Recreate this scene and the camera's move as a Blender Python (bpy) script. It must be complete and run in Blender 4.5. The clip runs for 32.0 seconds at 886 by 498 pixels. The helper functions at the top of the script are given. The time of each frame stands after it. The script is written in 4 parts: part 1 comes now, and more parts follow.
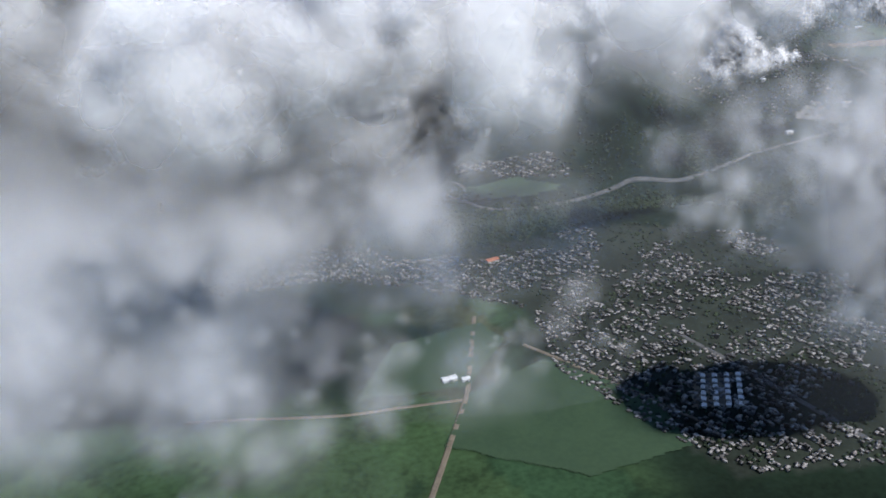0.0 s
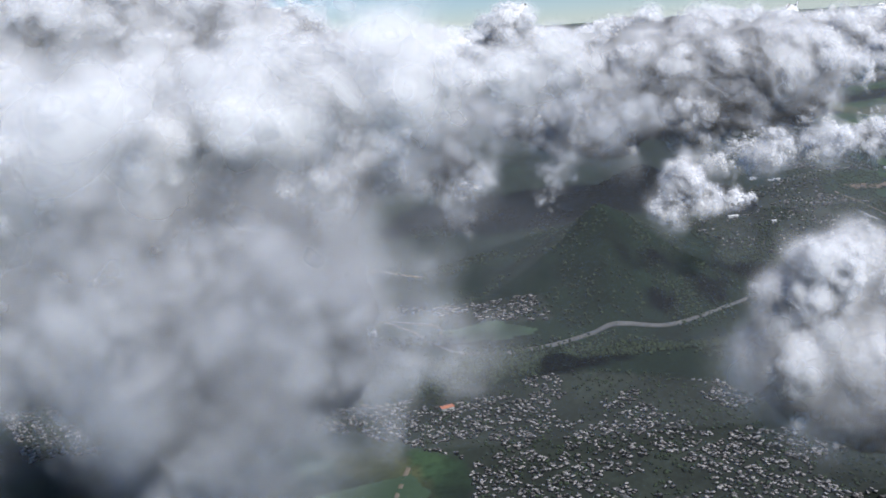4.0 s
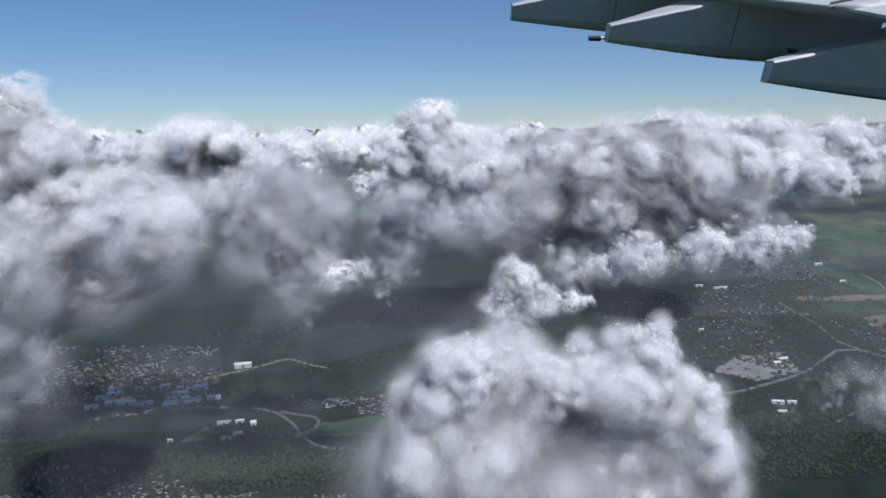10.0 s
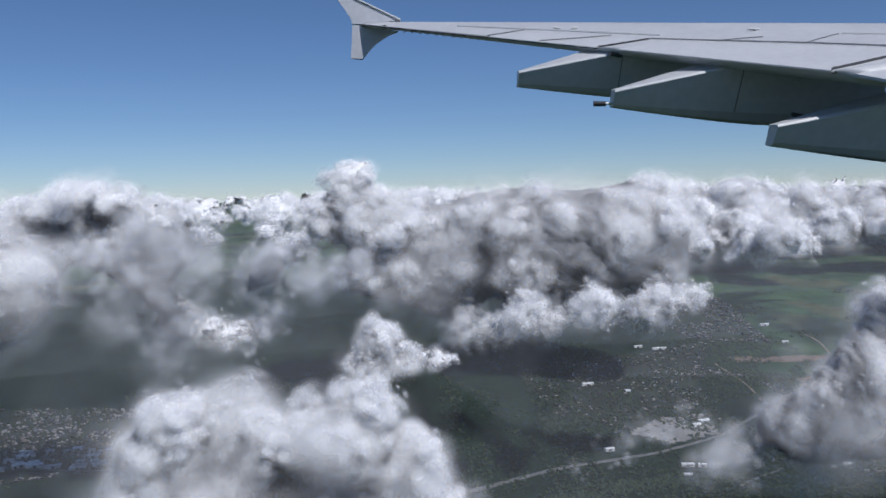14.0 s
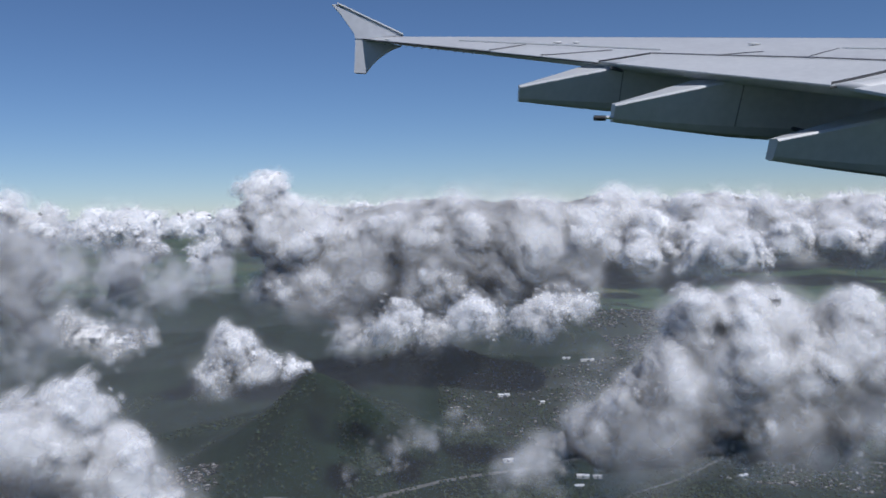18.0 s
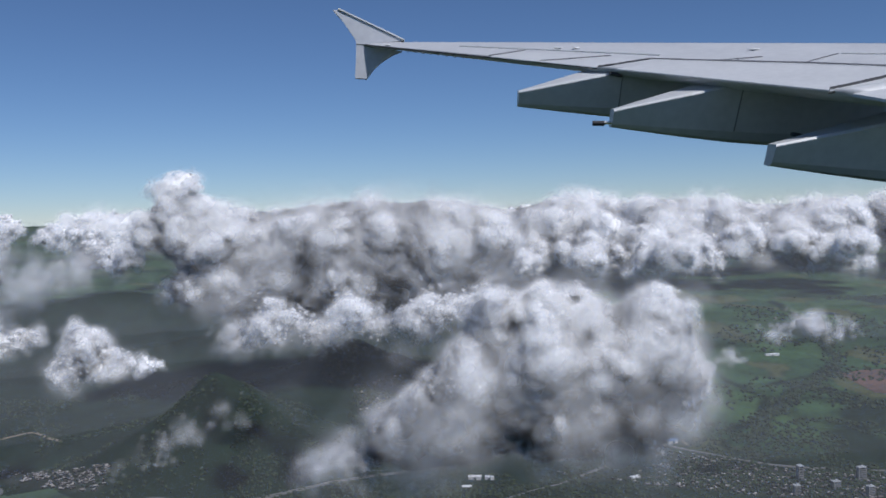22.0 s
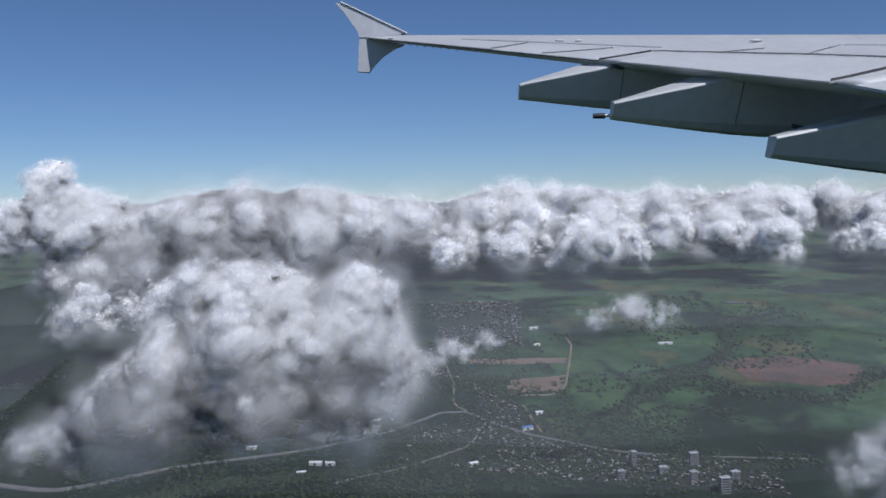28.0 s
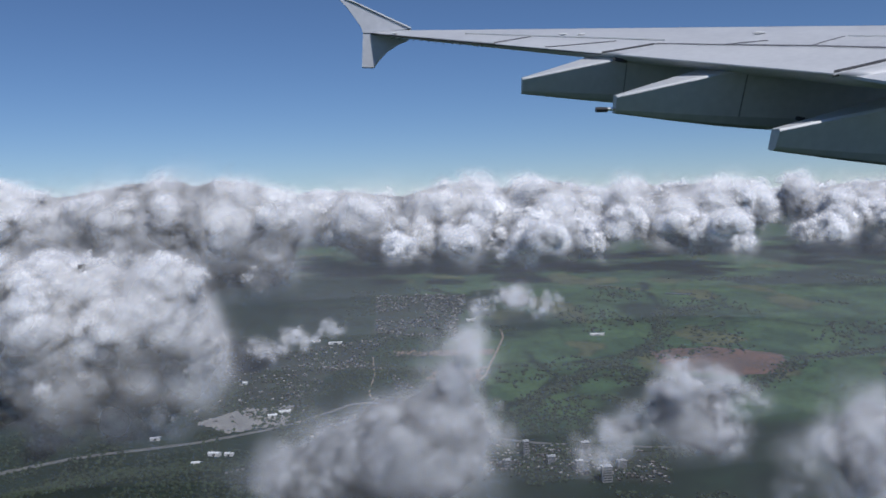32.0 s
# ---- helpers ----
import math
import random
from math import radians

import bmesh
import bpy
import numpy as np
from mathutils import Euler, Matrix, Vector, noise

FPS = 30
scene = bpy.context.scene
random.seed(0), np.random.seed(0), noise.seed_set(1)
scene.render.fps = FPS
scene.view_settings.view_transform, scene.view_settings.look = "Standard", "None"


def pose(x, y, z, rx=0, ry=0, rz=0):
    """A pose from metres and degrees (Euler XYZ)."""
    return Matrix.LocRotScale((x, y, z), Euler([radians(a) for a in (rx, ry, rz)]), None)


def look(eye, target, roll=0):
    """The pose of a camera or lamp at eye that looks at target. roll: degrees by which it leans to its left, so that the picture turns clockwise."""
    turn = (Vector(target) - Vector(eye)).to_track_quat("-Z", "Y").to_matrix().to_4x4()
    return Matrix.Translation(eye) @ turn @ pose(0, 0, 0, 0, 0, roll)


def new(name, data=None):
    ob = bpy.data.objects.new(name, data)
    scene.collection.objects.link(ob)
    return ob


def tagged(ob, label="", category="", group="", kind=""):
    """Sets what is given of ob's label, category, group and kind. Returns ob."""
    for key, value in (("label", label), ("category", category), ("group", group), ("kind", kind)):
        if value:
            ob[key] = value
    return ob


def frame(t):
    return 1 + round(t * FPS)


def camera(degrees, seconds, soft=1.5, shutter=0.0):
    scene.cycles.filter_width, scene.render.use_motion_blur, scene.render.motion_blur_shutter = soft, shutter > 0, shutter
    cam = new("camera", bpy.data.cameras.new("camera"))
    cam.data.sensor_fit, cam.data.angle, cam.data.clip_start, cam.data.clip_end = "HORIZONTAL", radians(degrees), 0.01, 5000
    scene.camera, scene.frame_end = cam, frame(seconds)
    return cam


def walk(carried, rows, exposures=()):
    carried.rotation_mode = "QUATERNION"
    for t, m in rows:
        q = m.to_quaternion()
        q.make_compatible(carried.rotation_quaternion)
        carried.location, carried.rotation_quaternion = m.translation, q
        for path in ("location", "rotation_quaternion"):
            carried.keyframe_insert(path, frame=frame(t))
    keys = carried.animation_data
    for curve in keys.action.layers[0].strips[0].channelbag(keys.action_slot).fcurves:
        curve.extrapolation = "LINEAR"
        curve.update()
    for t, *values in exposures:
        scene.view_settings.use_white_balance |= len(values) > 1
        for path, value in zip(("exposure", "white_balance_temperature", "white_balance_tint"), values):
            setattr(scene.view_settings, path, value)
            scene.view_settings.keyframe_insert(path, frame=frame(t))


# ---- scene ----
# seconds, x, y, z, tilt, roll, yaw: the flight at a steady pace, level after a left bank
ROWS = [
    (0.0, -80.0, 4.8, 43.46, 66.149, 1.995, -14.222),
    (0.5, -77.5, 4.65, 43.29, 67.75, 2.556, -13.416),
    (1.0, -75.0, 4.5, 43.12, 69.017, 2.848, -12.757),
    (1.5, -72.5, 4.35, 42.95, 70.26, 3.188, -12.077),
    (2.0, -70.0, 4.2, 42.78, 71.792, 3.539, -11.36),
    (2.5, -67.5, 4.05, 42.61, 73.26, 3.766, -10.657),
    (3.0, -65.0, 3.9, 42.43, 74.189, 3.757, -10.015),
    (3.5, -62.5, 3.75, 42.26, 74.876, 3.611, -9.411),
    (4.0, -60.0, 3.6, 42.09, 75.619, 3.426, -8.827),
    (4.5, -57.5, 3.45, 41.92, 76.717, 3.297, -8.24),
    (5.0, -55.0, 3.3, 41.75, 78.468, 3.324, -7.626),
    (5.5, -52.5, 3.15, 41.58, 80.001, 3.216, -7.085),
    (6.0, -50.0, 3.0, 41.41, 81.094, 3.114, -6.744),
    (6.5, -47.5, 2.85, 41.24, 81.447, 2.952, -6.581),
    (7.0, -45.0, 2.7, 41.07, 80.036, 1.909, -6.652),
    (7.5, -42.5, 2.55, 40.9, 78.298, 2.083, -5.871),
    (8.0, -40.0, 2.4, 40.73, 76.391, 1.999, -5.345),
    (8.5, -37.5, 2.25, 40.56, 78.505, 1.869, -4.947),
    (9.0, -35.0, 2.1, 40.39, 80.027, 1.482, -4.981),
    (9.5, -32.5, 1.95, 40.22, 81.194, 1.287, -4.905),
    (10.0, -30.0, 1.8, 40.05, 82.029, 1.278, -4.954),
    (11.0, -25.0, 1.5, 39.71, 83.787, 1.316, -4.719),
    (12.0, -20.0, 1.2, 39.36, 84.915, 1.385, -4.445),
    (12.5, -17.5, 1.05, 39.19, 85.287, 1.414, -4.357),
    (13.0, -15.0, 0.9, 39.02, 85.591, 1.462, -4.305),
    (13.5, -12.5, 0.75, 38.85, 85.961, 1.474, -4.278),
    (14.0, -10.0, 0.6, 38.68, 86.266, 1.54, -4.102),
    (14.5, -7.5, 0.45, 38.51, 86.546, 1.524, -3.809),
    (15.0, -5.0, 0.3, 38.34, 86.756, 1.511, -3.675),
    (15.5, -2.5, 0.15, 38.17, 86.91, 1.506, -3.649),
    (16.0, 0.0, -0.0, 38.0, 87.023, 1.507, -3.679),
    (16.5, 2.5, -0.15, 37.83, 87.107, 1.509, -3.713),
    (17.0, 5.0, -0.3, 37.66, 87.178, 1.504, -3.7),
    (17.5, 7.5, -0.45, 37.49, 87.213, 1.501, -3.696),
    (18.0, 10.0, -0.6, 37.32, 87.199, 1.442, -3.698),
    (18.5, 12.5, -0.75, 37.15, 87.248, 1.459, -3.555),
    (19.0, 15.0, -0.9, 36.98, 87.319, 1.408, -3.573),
    (19.5, 17.5, -1.05, 36.81, 87.404, 1.416, -3.552),
    (20.0, 20.0, -1.2, 36.64, 87.45, 1.393, -3.544),
    (21.0, 25.0, -1.5, 36.29, 87.521, 1.343, -3.523),
    (21.5, 27.5, -1.65, 36.12, 87.588, 1.371, -3.446),
    (22.0, 30.0, -1.8, 35.95, 87.558, 1.408, -3.404),
    (23.0, 35.0, -2.1, 35.61, 87.483, 1.43, -3.352),
    (24.0, 40.0, -2.4, 35.27, 87.415, 1.354, -3.383),
    (25.0, 45.0, -2.7, 34.93, 87.375, 1.355, -2.972),
    (25.5, 47.5, -2.85, 34.76, 87.359, 1.438, -2.875),
    (26.0, 50.0, -3.0, 34.59, 87.322, 1.48, -2.833),
    (26.5, 52.5, -3.15, 34.42, 87.288, 1.49, -2.826),
    (27.0, 55.0, -3.3, 34.25, 87.201, 1.486, -2.834),
    (27.5, 57.5, -3.45, 34.08, 87.045, 1.489, -2.838),
    (28.0, 60.0, -3.6, 33.91, 87.154, 1.532, -2.818),
    (28.5, 62.5, -3.75, 33.74, 87.335, 1.499, -2.794),
    (29.0, 65.0, -3.9, 33.57, 87.404, 1.531, -2.779),
    (29.5, 67.5, -4.05, 33.39, 87.468, 1.656, -2.682),
    (30.0, 70.0, -4.2, 33.22, 87.408, 1.74, -2.611),
    (30.5, 72.5, -4.35, 33.05, 87.305, 1.777, -2.526),
    (31.0, 75.0, -4.5, 32.88, 87.165, 1.842, -2.474),
    (31.5, 77.5, -4.65, 32.71, 87.029, 1.853, -2.353),
    (32.0, 80.0, -4.8, 32.54, 86.854, 1.897, -2.257),
]
cam = camera(54.0, 32.0, soft=1.7)
walk(cam, [(t, pose(*p)) for t, *p in ROWS], exposures=[(0.0, 0.4, 6050, 11), (2.5, 0.42, 6050, 11), (5.0, 0.26, 5950, 12), (8.0, 0.24, 5950, 12), (12.0, 0.08, 5900, 13), (32.0, 0.08, 5900, 13)])
scene.cycles.transparent_max_bounces = 48
scene.cycles.max_bounces, scene.cycles.diffuse_bounces, scene.cycles.transmission_bounces = 14, 8, 8

# ---- light: a high sun behind the cabin, a clear tropical sky ----
SUN_ELEVATION, SUN_AZIMUTH = 54.0, 150.0
world = bpy.data.worlds.new("sky")
scene.world = world
world.use_nodes = True
sky = world.node_tree.nodes.new("ShaderNodeTexSky")
sky.sky_type, sky.sun_disc = "NISHITA", False
sky.sun_elevation, sky.sun_rotation = radians(SUN_ELEVATION), radians(SUN_AZIMUTH)
sky.altitude, sky.air_density, sky.dust_density, sky.ozone_density = 2500, 1.0, 0.0, 6.0
back = world.node_tree.nodes["Background"]
back.inputs["Strength"].default_value = 0.064
world.node_tree.links.new(sky.outputs["Color"], back.inputs["Color"])
sun = new("sun", bpy.data.lights.new("sun", "SUN"))
sun.data.energy, sun.data.angle, sun.data.color = 3.2, radians(0.5), (1.0, 0.96, 0.9)
_e, _a = radians(SUN_ELEVATION), radians(SUN_AZIMUTH)
SUN_WAY = Vector((math.sin(_a) * math.cos(_e), math.cos(_a) * math.cos(_e), math.sin(_e)))
sun.matrix_world = look(SUN_WAY * 500, (0, 0, 0))


# ---- small tools ----
def part(name, bm, material, parent=None, label="", smooth=False):
    me = bpy.data.meshes.new(name)
    if smooth:
        for f in bm.faces:
            f.smooth = True
    bm.to_mesh(me)
    bm.free()
    me.materials.append(material)
    ob = new(name, me)
    ob.parent = parent
    return tagged(ob, label)


def mesh_from(name, verts, faces, material, parent=None, label="", smooth=False):
    """A mesh object from arrays of corners and of equal faces."""
    verts, faces = np.asarray(verts, dtype=np.float32), np.asarray(faces, dtype=np.int32)
    me = bpy.data.meshes.new(name)
    n, k = faces.shape
    me.vertices.add(len(verts))
    me.vertices.foreach_set("co", verts.ravel())
    me.loops.add(n * k)
    me.loops.foreach_set("vertex_index", faces.ravel())
    me.polygons.add(n)
    me.polygons.foreach_set("loop_start", np.arange(0, n * k, k, dtype=np.int32))
    me.polygons.foreach_set("loop_total", np.full(n, k, dtype=np.int32))
    if smooth:
        me.polygons.foreach_set("use_smooth", np.ones(n, dtype=bool))
    me.update(calc_edges=True)
    me.materials.append(material)
    ob = new(name, me)
    ob.parent = parent
    return tagged(ob, label)


_lattice = np.random.RandomState(7).rand(64, 64, 64)


def value_noise(p):
    """Smooth noise of points (n, 3), 0 to 1."""
    i = np.floor(p).astype(int)
    f = p - i
    f = f * f * (3 - 2 * f)
    out = 0
    for a in (0, 1):
        for b in (0, 1):
            for c in (0, 1):
                w = np.where(a, f[:, 0], 1 - f[:, 0]) * np.where(b, f[:, 1], 1 - f[:, 1]) * np.where(c, f[:, 2], 1 - f[:, 2])
                out = out + w * _lattice[(i[:, 0] + a) & 63, (i[:, 1] + b) & 63, (i[:, 2] + c) & 63]
    return out


def fbm(p, octaves=4):
    out, amp, total = 0, 1.0, 0
    for k in range(octaves):
        out = out + amp * value_noise(p * 2 ** k + 17.3 * k)
        total += amp
        amp *= 0.5
    return out / total


def fbm2(x, y, octaves=4, seed=0.0):
    x = np.asarray(x, dtype=float)
    return fbm(np.stack([x.ravel(), np.asarray(y, dtype=float).ravel(), np.full(x.size, seed)], 1), octaves).reshape(x.shape)


def smoothstep(a, b, x):
    t = np.clip((x - a) / (b - a), 0, 1)
    return t * t * (3 - 2 * t)


# ---- materials ----
def material(name, colour=(0.5, 0.5, 0.5), rough=0.6, metal=0.0):
    m = bpy.data.materials.new(name)
    m.use_nodes = True
    b = m.node_tree.nodes["Principled BSDF"]
    b.inputs["Base Color"].default_value = (*colour, 1)
    b.inputs["Roughness"].default_value = rough
    b.inputs["Metallic"].default_value = metal
    return m


def node(m, kind, **inputs):
    n = m.node_tree.nodes.new(kind)
    for k, v in inputs.items():
        n.inputs[k].default_value = v
    return n


def link(m, a, b):
    m.node_tree.links.new(a, b)


def worn(name, dark, light, scale, rough=0.6, metal=0.0, bump=0.0, island=0.0, fine=8.0, second=None):
    """Colour that wanders between two tones at two scales, and from island to island."""
    m = material(name, light, rough, metal)
    b = m.node_tree.nodes["Principled BSDF"]
    geo = node(m, "ShaderNodeNewGeometry")
    n1 = node(m, "ShaderNodeTexNoise", Scale=scale, Detail=6.0, Roughness=0.6)
    n2 = node(m, "ShaderNodeTexNoise", Scale=scale * fine, Detail=3.0)
    link(m, geo.outputs["Position"], n1.inputs["Vector"])
    link(m, geo.outputs["Position"], n2.inputs["Vector"])
    add = node(m, "ShaderNodeMath")
    add.operation = "MULTIPLY_ADD"
    add.inputs[1].default_value = 0.6
    link(m, n1.outputs["Fac"], add.inputs[0])
    mul = node(m, "ShaderNodeMath")
    mul.operation = "MULTIPLY"
    mul.inputs[1].default_value = 0.4
    link(m, n2.outputs["Fac"], mul.inputs[0])
    link(m, mul.outputs[0], add.inputs[2])
    ramp = node(m, "ShaderNodeValToRGB")
    ramp.color_ramp.elements[0].position, ramp.color_ramp.elements[0].color = 0.36, (*dark, 1)
    ramp.color_ramp.elements[1].position, ramp.color_ramp.elements[1].color = 0.64, (*light, 1)
    if second:
        e = ramp.color_ramp.elements.new(0.5)
        e.color = (*second, 1)
    if island:
        mix = node(m, "ShaderNodeMath")
        mix.operation = "MULTIPLY_ADD"
        mix.inputs[1].default_value = island
        link(m, geo.outputs["Random Per Island"], mix.inputs[0])
        sub = node(m, "ShaderNodeMath")
        sub.operation = "SUBTRACT"
        sub.inputs[1].default_value = island / 2
        link(m, add.outputs[0], sub.inputs[0])
        link(m, sub.outputs[0], mix.inputs[2])
        link(m, mix.outputs[0], ramp.inputs["Fac"])
    else:
        link(m, add.outputs[0], ramp.inputs["Fac"])
    link(m, ramp.outputs["Color"], b.inputs["Base Color"])
    if bump:
        bn = node(m, "ShaderNodeBump", Strength=bump)
        bn.inputs["Distance"].default_value = 0.2
        link(m, n2.outputs["Fac"], bn.inputs["Height"])
        link(m, bn.outputs["Normal"], b.inputs["Normal"])
    return m


def cloud_material(name, opacity, colour=(0.985, 0.985, 0.985)):
    """Soft clumps of water droplets: thick in the middle of a clump, torn and thinning out to its rim."""
    m = bpy.data.materials.new(name)
    m.use_nodes = True
    nt = m.node_tree
    nt.nodes.remove(nt.nodes["Principled BSDF"])
    d = node(m, "ShaderNodeBsdfDiffuse", Color=(*colour, 1))
    t = node(m, "ShaderNodeBsdfTranslucent", Color=(*colour, 1))
    mix = node(m, "ShaderNodeMixShader", Fac=0.35)
    link(m, d.outputs[0], mix.inputs[1])
    link(m, t.outputs[0], mix.inputs[2])
    uv = node(m, "ShaderNodeUVMap")
    uv.uv_map = "clump"
    length = node(m, "ShaderNodeVectorMath")
    length.operation = "LENGTH"
    link(m, uv.outputs["UV"], length.inputs[0])
    rim = node(m, "ShaderNodeMapRange")
    rim.interpolation_type = "SMOOTHSTEP"
    rim.inputs["From Min"].default_value, rim.inputs["From Max"].default_value = 0.15, 1.0
    rim.inputs["To Min"].default_value, rim.inputs["To Max"].default_value = 1.0, 0.0
    link(m, length.outputs["Value"], rim.inputs["Value"])
    geo = node(m, "ShaderNodeNewGeometry")
    off = node(m, "ShaderNodeVectorMath")
    off.operation = "MULTIPLY_ADD"
    off.inputs[1].default_value = (37.0, 91.0, 53.0)
    link(m, geo.outputs["Random Per Island"], off.inputs[0])
    link(m, uv.outputs["UV"], off.inputs[2])
    n = node(m, "ShaderNodeTexNoise", Scale=1.2, Detail=3.0, Roughness=0.5)
    link(m, off.outputs[0], n.inputs["Vector"])
    tear = node(m, "ShaderNodeMapRange")
    tear.inputs["From Min"].default_value, tear.inputs["From Max"].default_value = 0.32, 0.68
    tear.inputs["To Min"].default_value, tear.inputs["To Max"].default_value = 0.5, 1.0
    link(m, n.outputs["Fac"], tear.inputs["Value"])
    both = node(m, "ShaderNodeMath")
    both.operation = "MULTIPLY"
    link(m, rim.outputs[0], both.inputs[0])
    link(m, tear.outputs[0], both.inputs[1])
    dense = node(m, "ShaderNodeAttribute")
    dense.attribute_name = "thickness"
    some = node(m, "ShaderNodeMath")
    some.operation = "MULTIPLY"
    some.inputs[1].default_value = opacity
    link(m, dense.outputs["Fac"], some.inputs[0])
    thick = node(m, "ShaderNodeMath")
    thick.operation = "MULTIPLY"
    link(m, some.outputs[0], thick.inputs[1])
    link(m, both.outputs[0], thick.inputs[0])
    clear = node(m, "ShaderNodeBsdfTransparent")
    out = node(m, "ShaderNodeMixShader")
    link(m, thick.outputs[0], out.inputs["Fac"])
    link(m, clear.outputs[0], out.inputs[1])
    link(m, mix.outputs[0], out.inputs[2])
    link(m, out.outputs[0], nt.nodes["Material Output"].inputs["Surface"])
    return m


def heart_material():
    """The dense inside of a cloud: it scatters light back and onward alike."""
    m = bpy.data.materials.new("cloud_heart")
    m.use_nodes = True
    nt = m.node_tree
    nt.nodes.remove(nt.nodes["Principled BSDF"])
    d = node(m, "ShaderNodeBsdfDiffuse", Color=(0.99, 0.99, 0.99, 1))
    t = node(m, "ShaderNodeBsdfTranslucent", Color=(0.99, 0.99, 0.99, 1))
    mix = node(m, "ShaderNodeMixShader", Fac=0.2)
    link(m, d.outputs[0], mix.inputs[1])
    link(m, t.outputs[0], mix.inputs[2])
    link(m, mix.outputs[0], nt.nodes["Material Output"].inputs["Surface"])
    return m


CLOUD = cloud_material("cloud_water", 0.42)
CLOUD_HEART = heart_material()
MIST = cloud_material("thin_mist", 0.15, (0.84, 0.855, 0.88))


def haze_material():
    """Painted haze in pale blue, thickest near the land and gone at cloud height."""
    m = bpy.data.materials.new("haze")
    m.use_nodes = True
    nt = m.node_tree
    nt.nodes.remove(nt.nodes["Principled BSDF"])
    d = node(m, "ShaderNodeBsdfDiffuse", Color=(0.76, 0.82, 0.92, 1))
    clear = node(m, "ShaderNodeBsdfTransparent")
    geo = node(m, "ShaderNodeNewGeometry")
    split = node(m, "ShaderNodeSeparateXYZ")
    link(m, geo.outputs["Position"], split.inputs[0])
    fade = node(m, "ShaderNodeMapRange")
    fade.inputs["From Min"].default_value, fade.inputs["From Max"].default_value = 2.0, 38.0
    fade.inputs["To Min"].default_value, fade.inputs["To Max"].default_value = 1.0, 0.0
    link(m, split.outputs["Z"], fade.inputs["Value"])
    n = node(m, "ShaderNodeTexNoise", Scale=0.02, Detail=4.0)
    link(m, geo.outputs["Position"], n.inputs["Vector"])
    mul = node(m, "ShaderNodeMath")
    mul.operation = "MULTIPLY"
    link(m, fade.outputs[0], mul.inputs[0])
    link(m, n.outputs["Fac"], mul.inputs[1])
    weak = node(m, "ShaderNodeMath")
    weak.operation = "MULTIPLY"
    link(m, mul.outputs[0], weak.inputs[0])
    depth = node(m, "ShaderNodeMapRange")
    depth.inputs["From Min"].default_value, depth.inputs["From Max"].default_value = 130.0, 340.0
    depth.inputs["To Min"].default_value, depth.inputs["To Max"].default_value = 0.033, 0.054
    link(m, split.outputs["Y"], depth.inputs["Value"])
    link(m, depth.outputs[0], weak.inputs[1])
    out = node(m, "ShaderNodeMixShader")
    link(m, weak.outputs[0], out.inputs["Fac"])
    link(m, clear.outputs[0], out.inputs[1])
    link(m, d.outputs[0], out.inputs[2])
    link(m, out.outputs[0], nt.nodes["Material Output"].inputs["Surface"])
    return m


HAZE = haze_material()


# ---- the land ----
def hill(x, y, cx, cy, h, sx, sy, turn=0.0, sharp=1.0):
    a = radians(turn)
    u = ((x - cx) * math.cos(a) + (y - cy) * math.sin(a)) / sx
    v = (-(x - cx) * math.sin(a) + (y - cy) * math.cos(a)) / sy
    return h * np.exp(-((u * u + v * v) ** (0.5 * (1 + sharp))))


def height(x, y):
    """The lie of the land: a low plain, a wooded gorge, a sharp peak and its ridges, a plateau behind."""
    x, y = np.asarray(x, dtype=float), np.asarray(y, dtype=float)
    z = np.interp(y, [-400, 120, 150, 186, 220, 262, 330, 900, 5000], [-13.2, -13.4, -12.0, -6.6, -3.0, 2.2, 5.0, 9.0, 12.0])
    west = smoothstep(0, -60, x) * smoothstep(140, 170, y) * smoothstep(330, 240, y)
    z = z - 4.2 * west
    z = z + 1.3 * smoothstep(0, 60, x) * smoothstep(150, 138, y) * smoothstep(110, 138, y)
    rough = fbm2(x * 0.05, y * 0.05, 5, 3.0) - 0.5
    peaks = hill(x, y, -5, 168, 15, 16, 11, 20, 0.25) + hill(x, y, 19, 208, 10, 15, 10, 10, 0.5) \
        + hill(x, y, -9, 151, 7.5, 5, 9, -15, 0.3) + hill(x, y, -66, 300, 9, 40, 14, 5, 0.5) + hill(x, y, -30, 240, 4, 40, 16, 0, 0.6)
    z = z + peaks * (1 + 0.7 * rough) + rough * 1.2
    gorge = np.exp(-((y - 137 - 5 * np.sin(x * 0.045 + 1)) / 5.5) ** 2) * smoothstep(30, 5, x)
    return z - 2.4 * gorge


def grid_sheet(name, xs, ys, mat, cover=None):
    gx, gy = np.meshgrid(xs, ys)
    v = np.stack([gx, gy, height(gx, gy)], -1).reshape(-1, 3)
    n, m = len(xs), len(ys)
    i = (np.arange(m - 1)[:, None] * n + np.arange(n - 1)[None, :]).ravel()
    f = np.stack([i, i + 1, i + n + 1, i + n], 1)
    return mesh_from(name, v, f, mat, smooth=True), v


def inside(x, y, outline):
    """Which places lie in an outline on the plan."""
    hit = np.zeros(np.shape(x), dtype=bool)
    for (x0, y0), (x1, y1) in zip(outline, outline[1:] + outline[:1]):
        cross = (y0 > y) != (y1 > y)
        hit ^= cross & (x < (x1 - x0) * (y - y0) / ((y1 - y0) or 1e-9) + x0)
    return hit


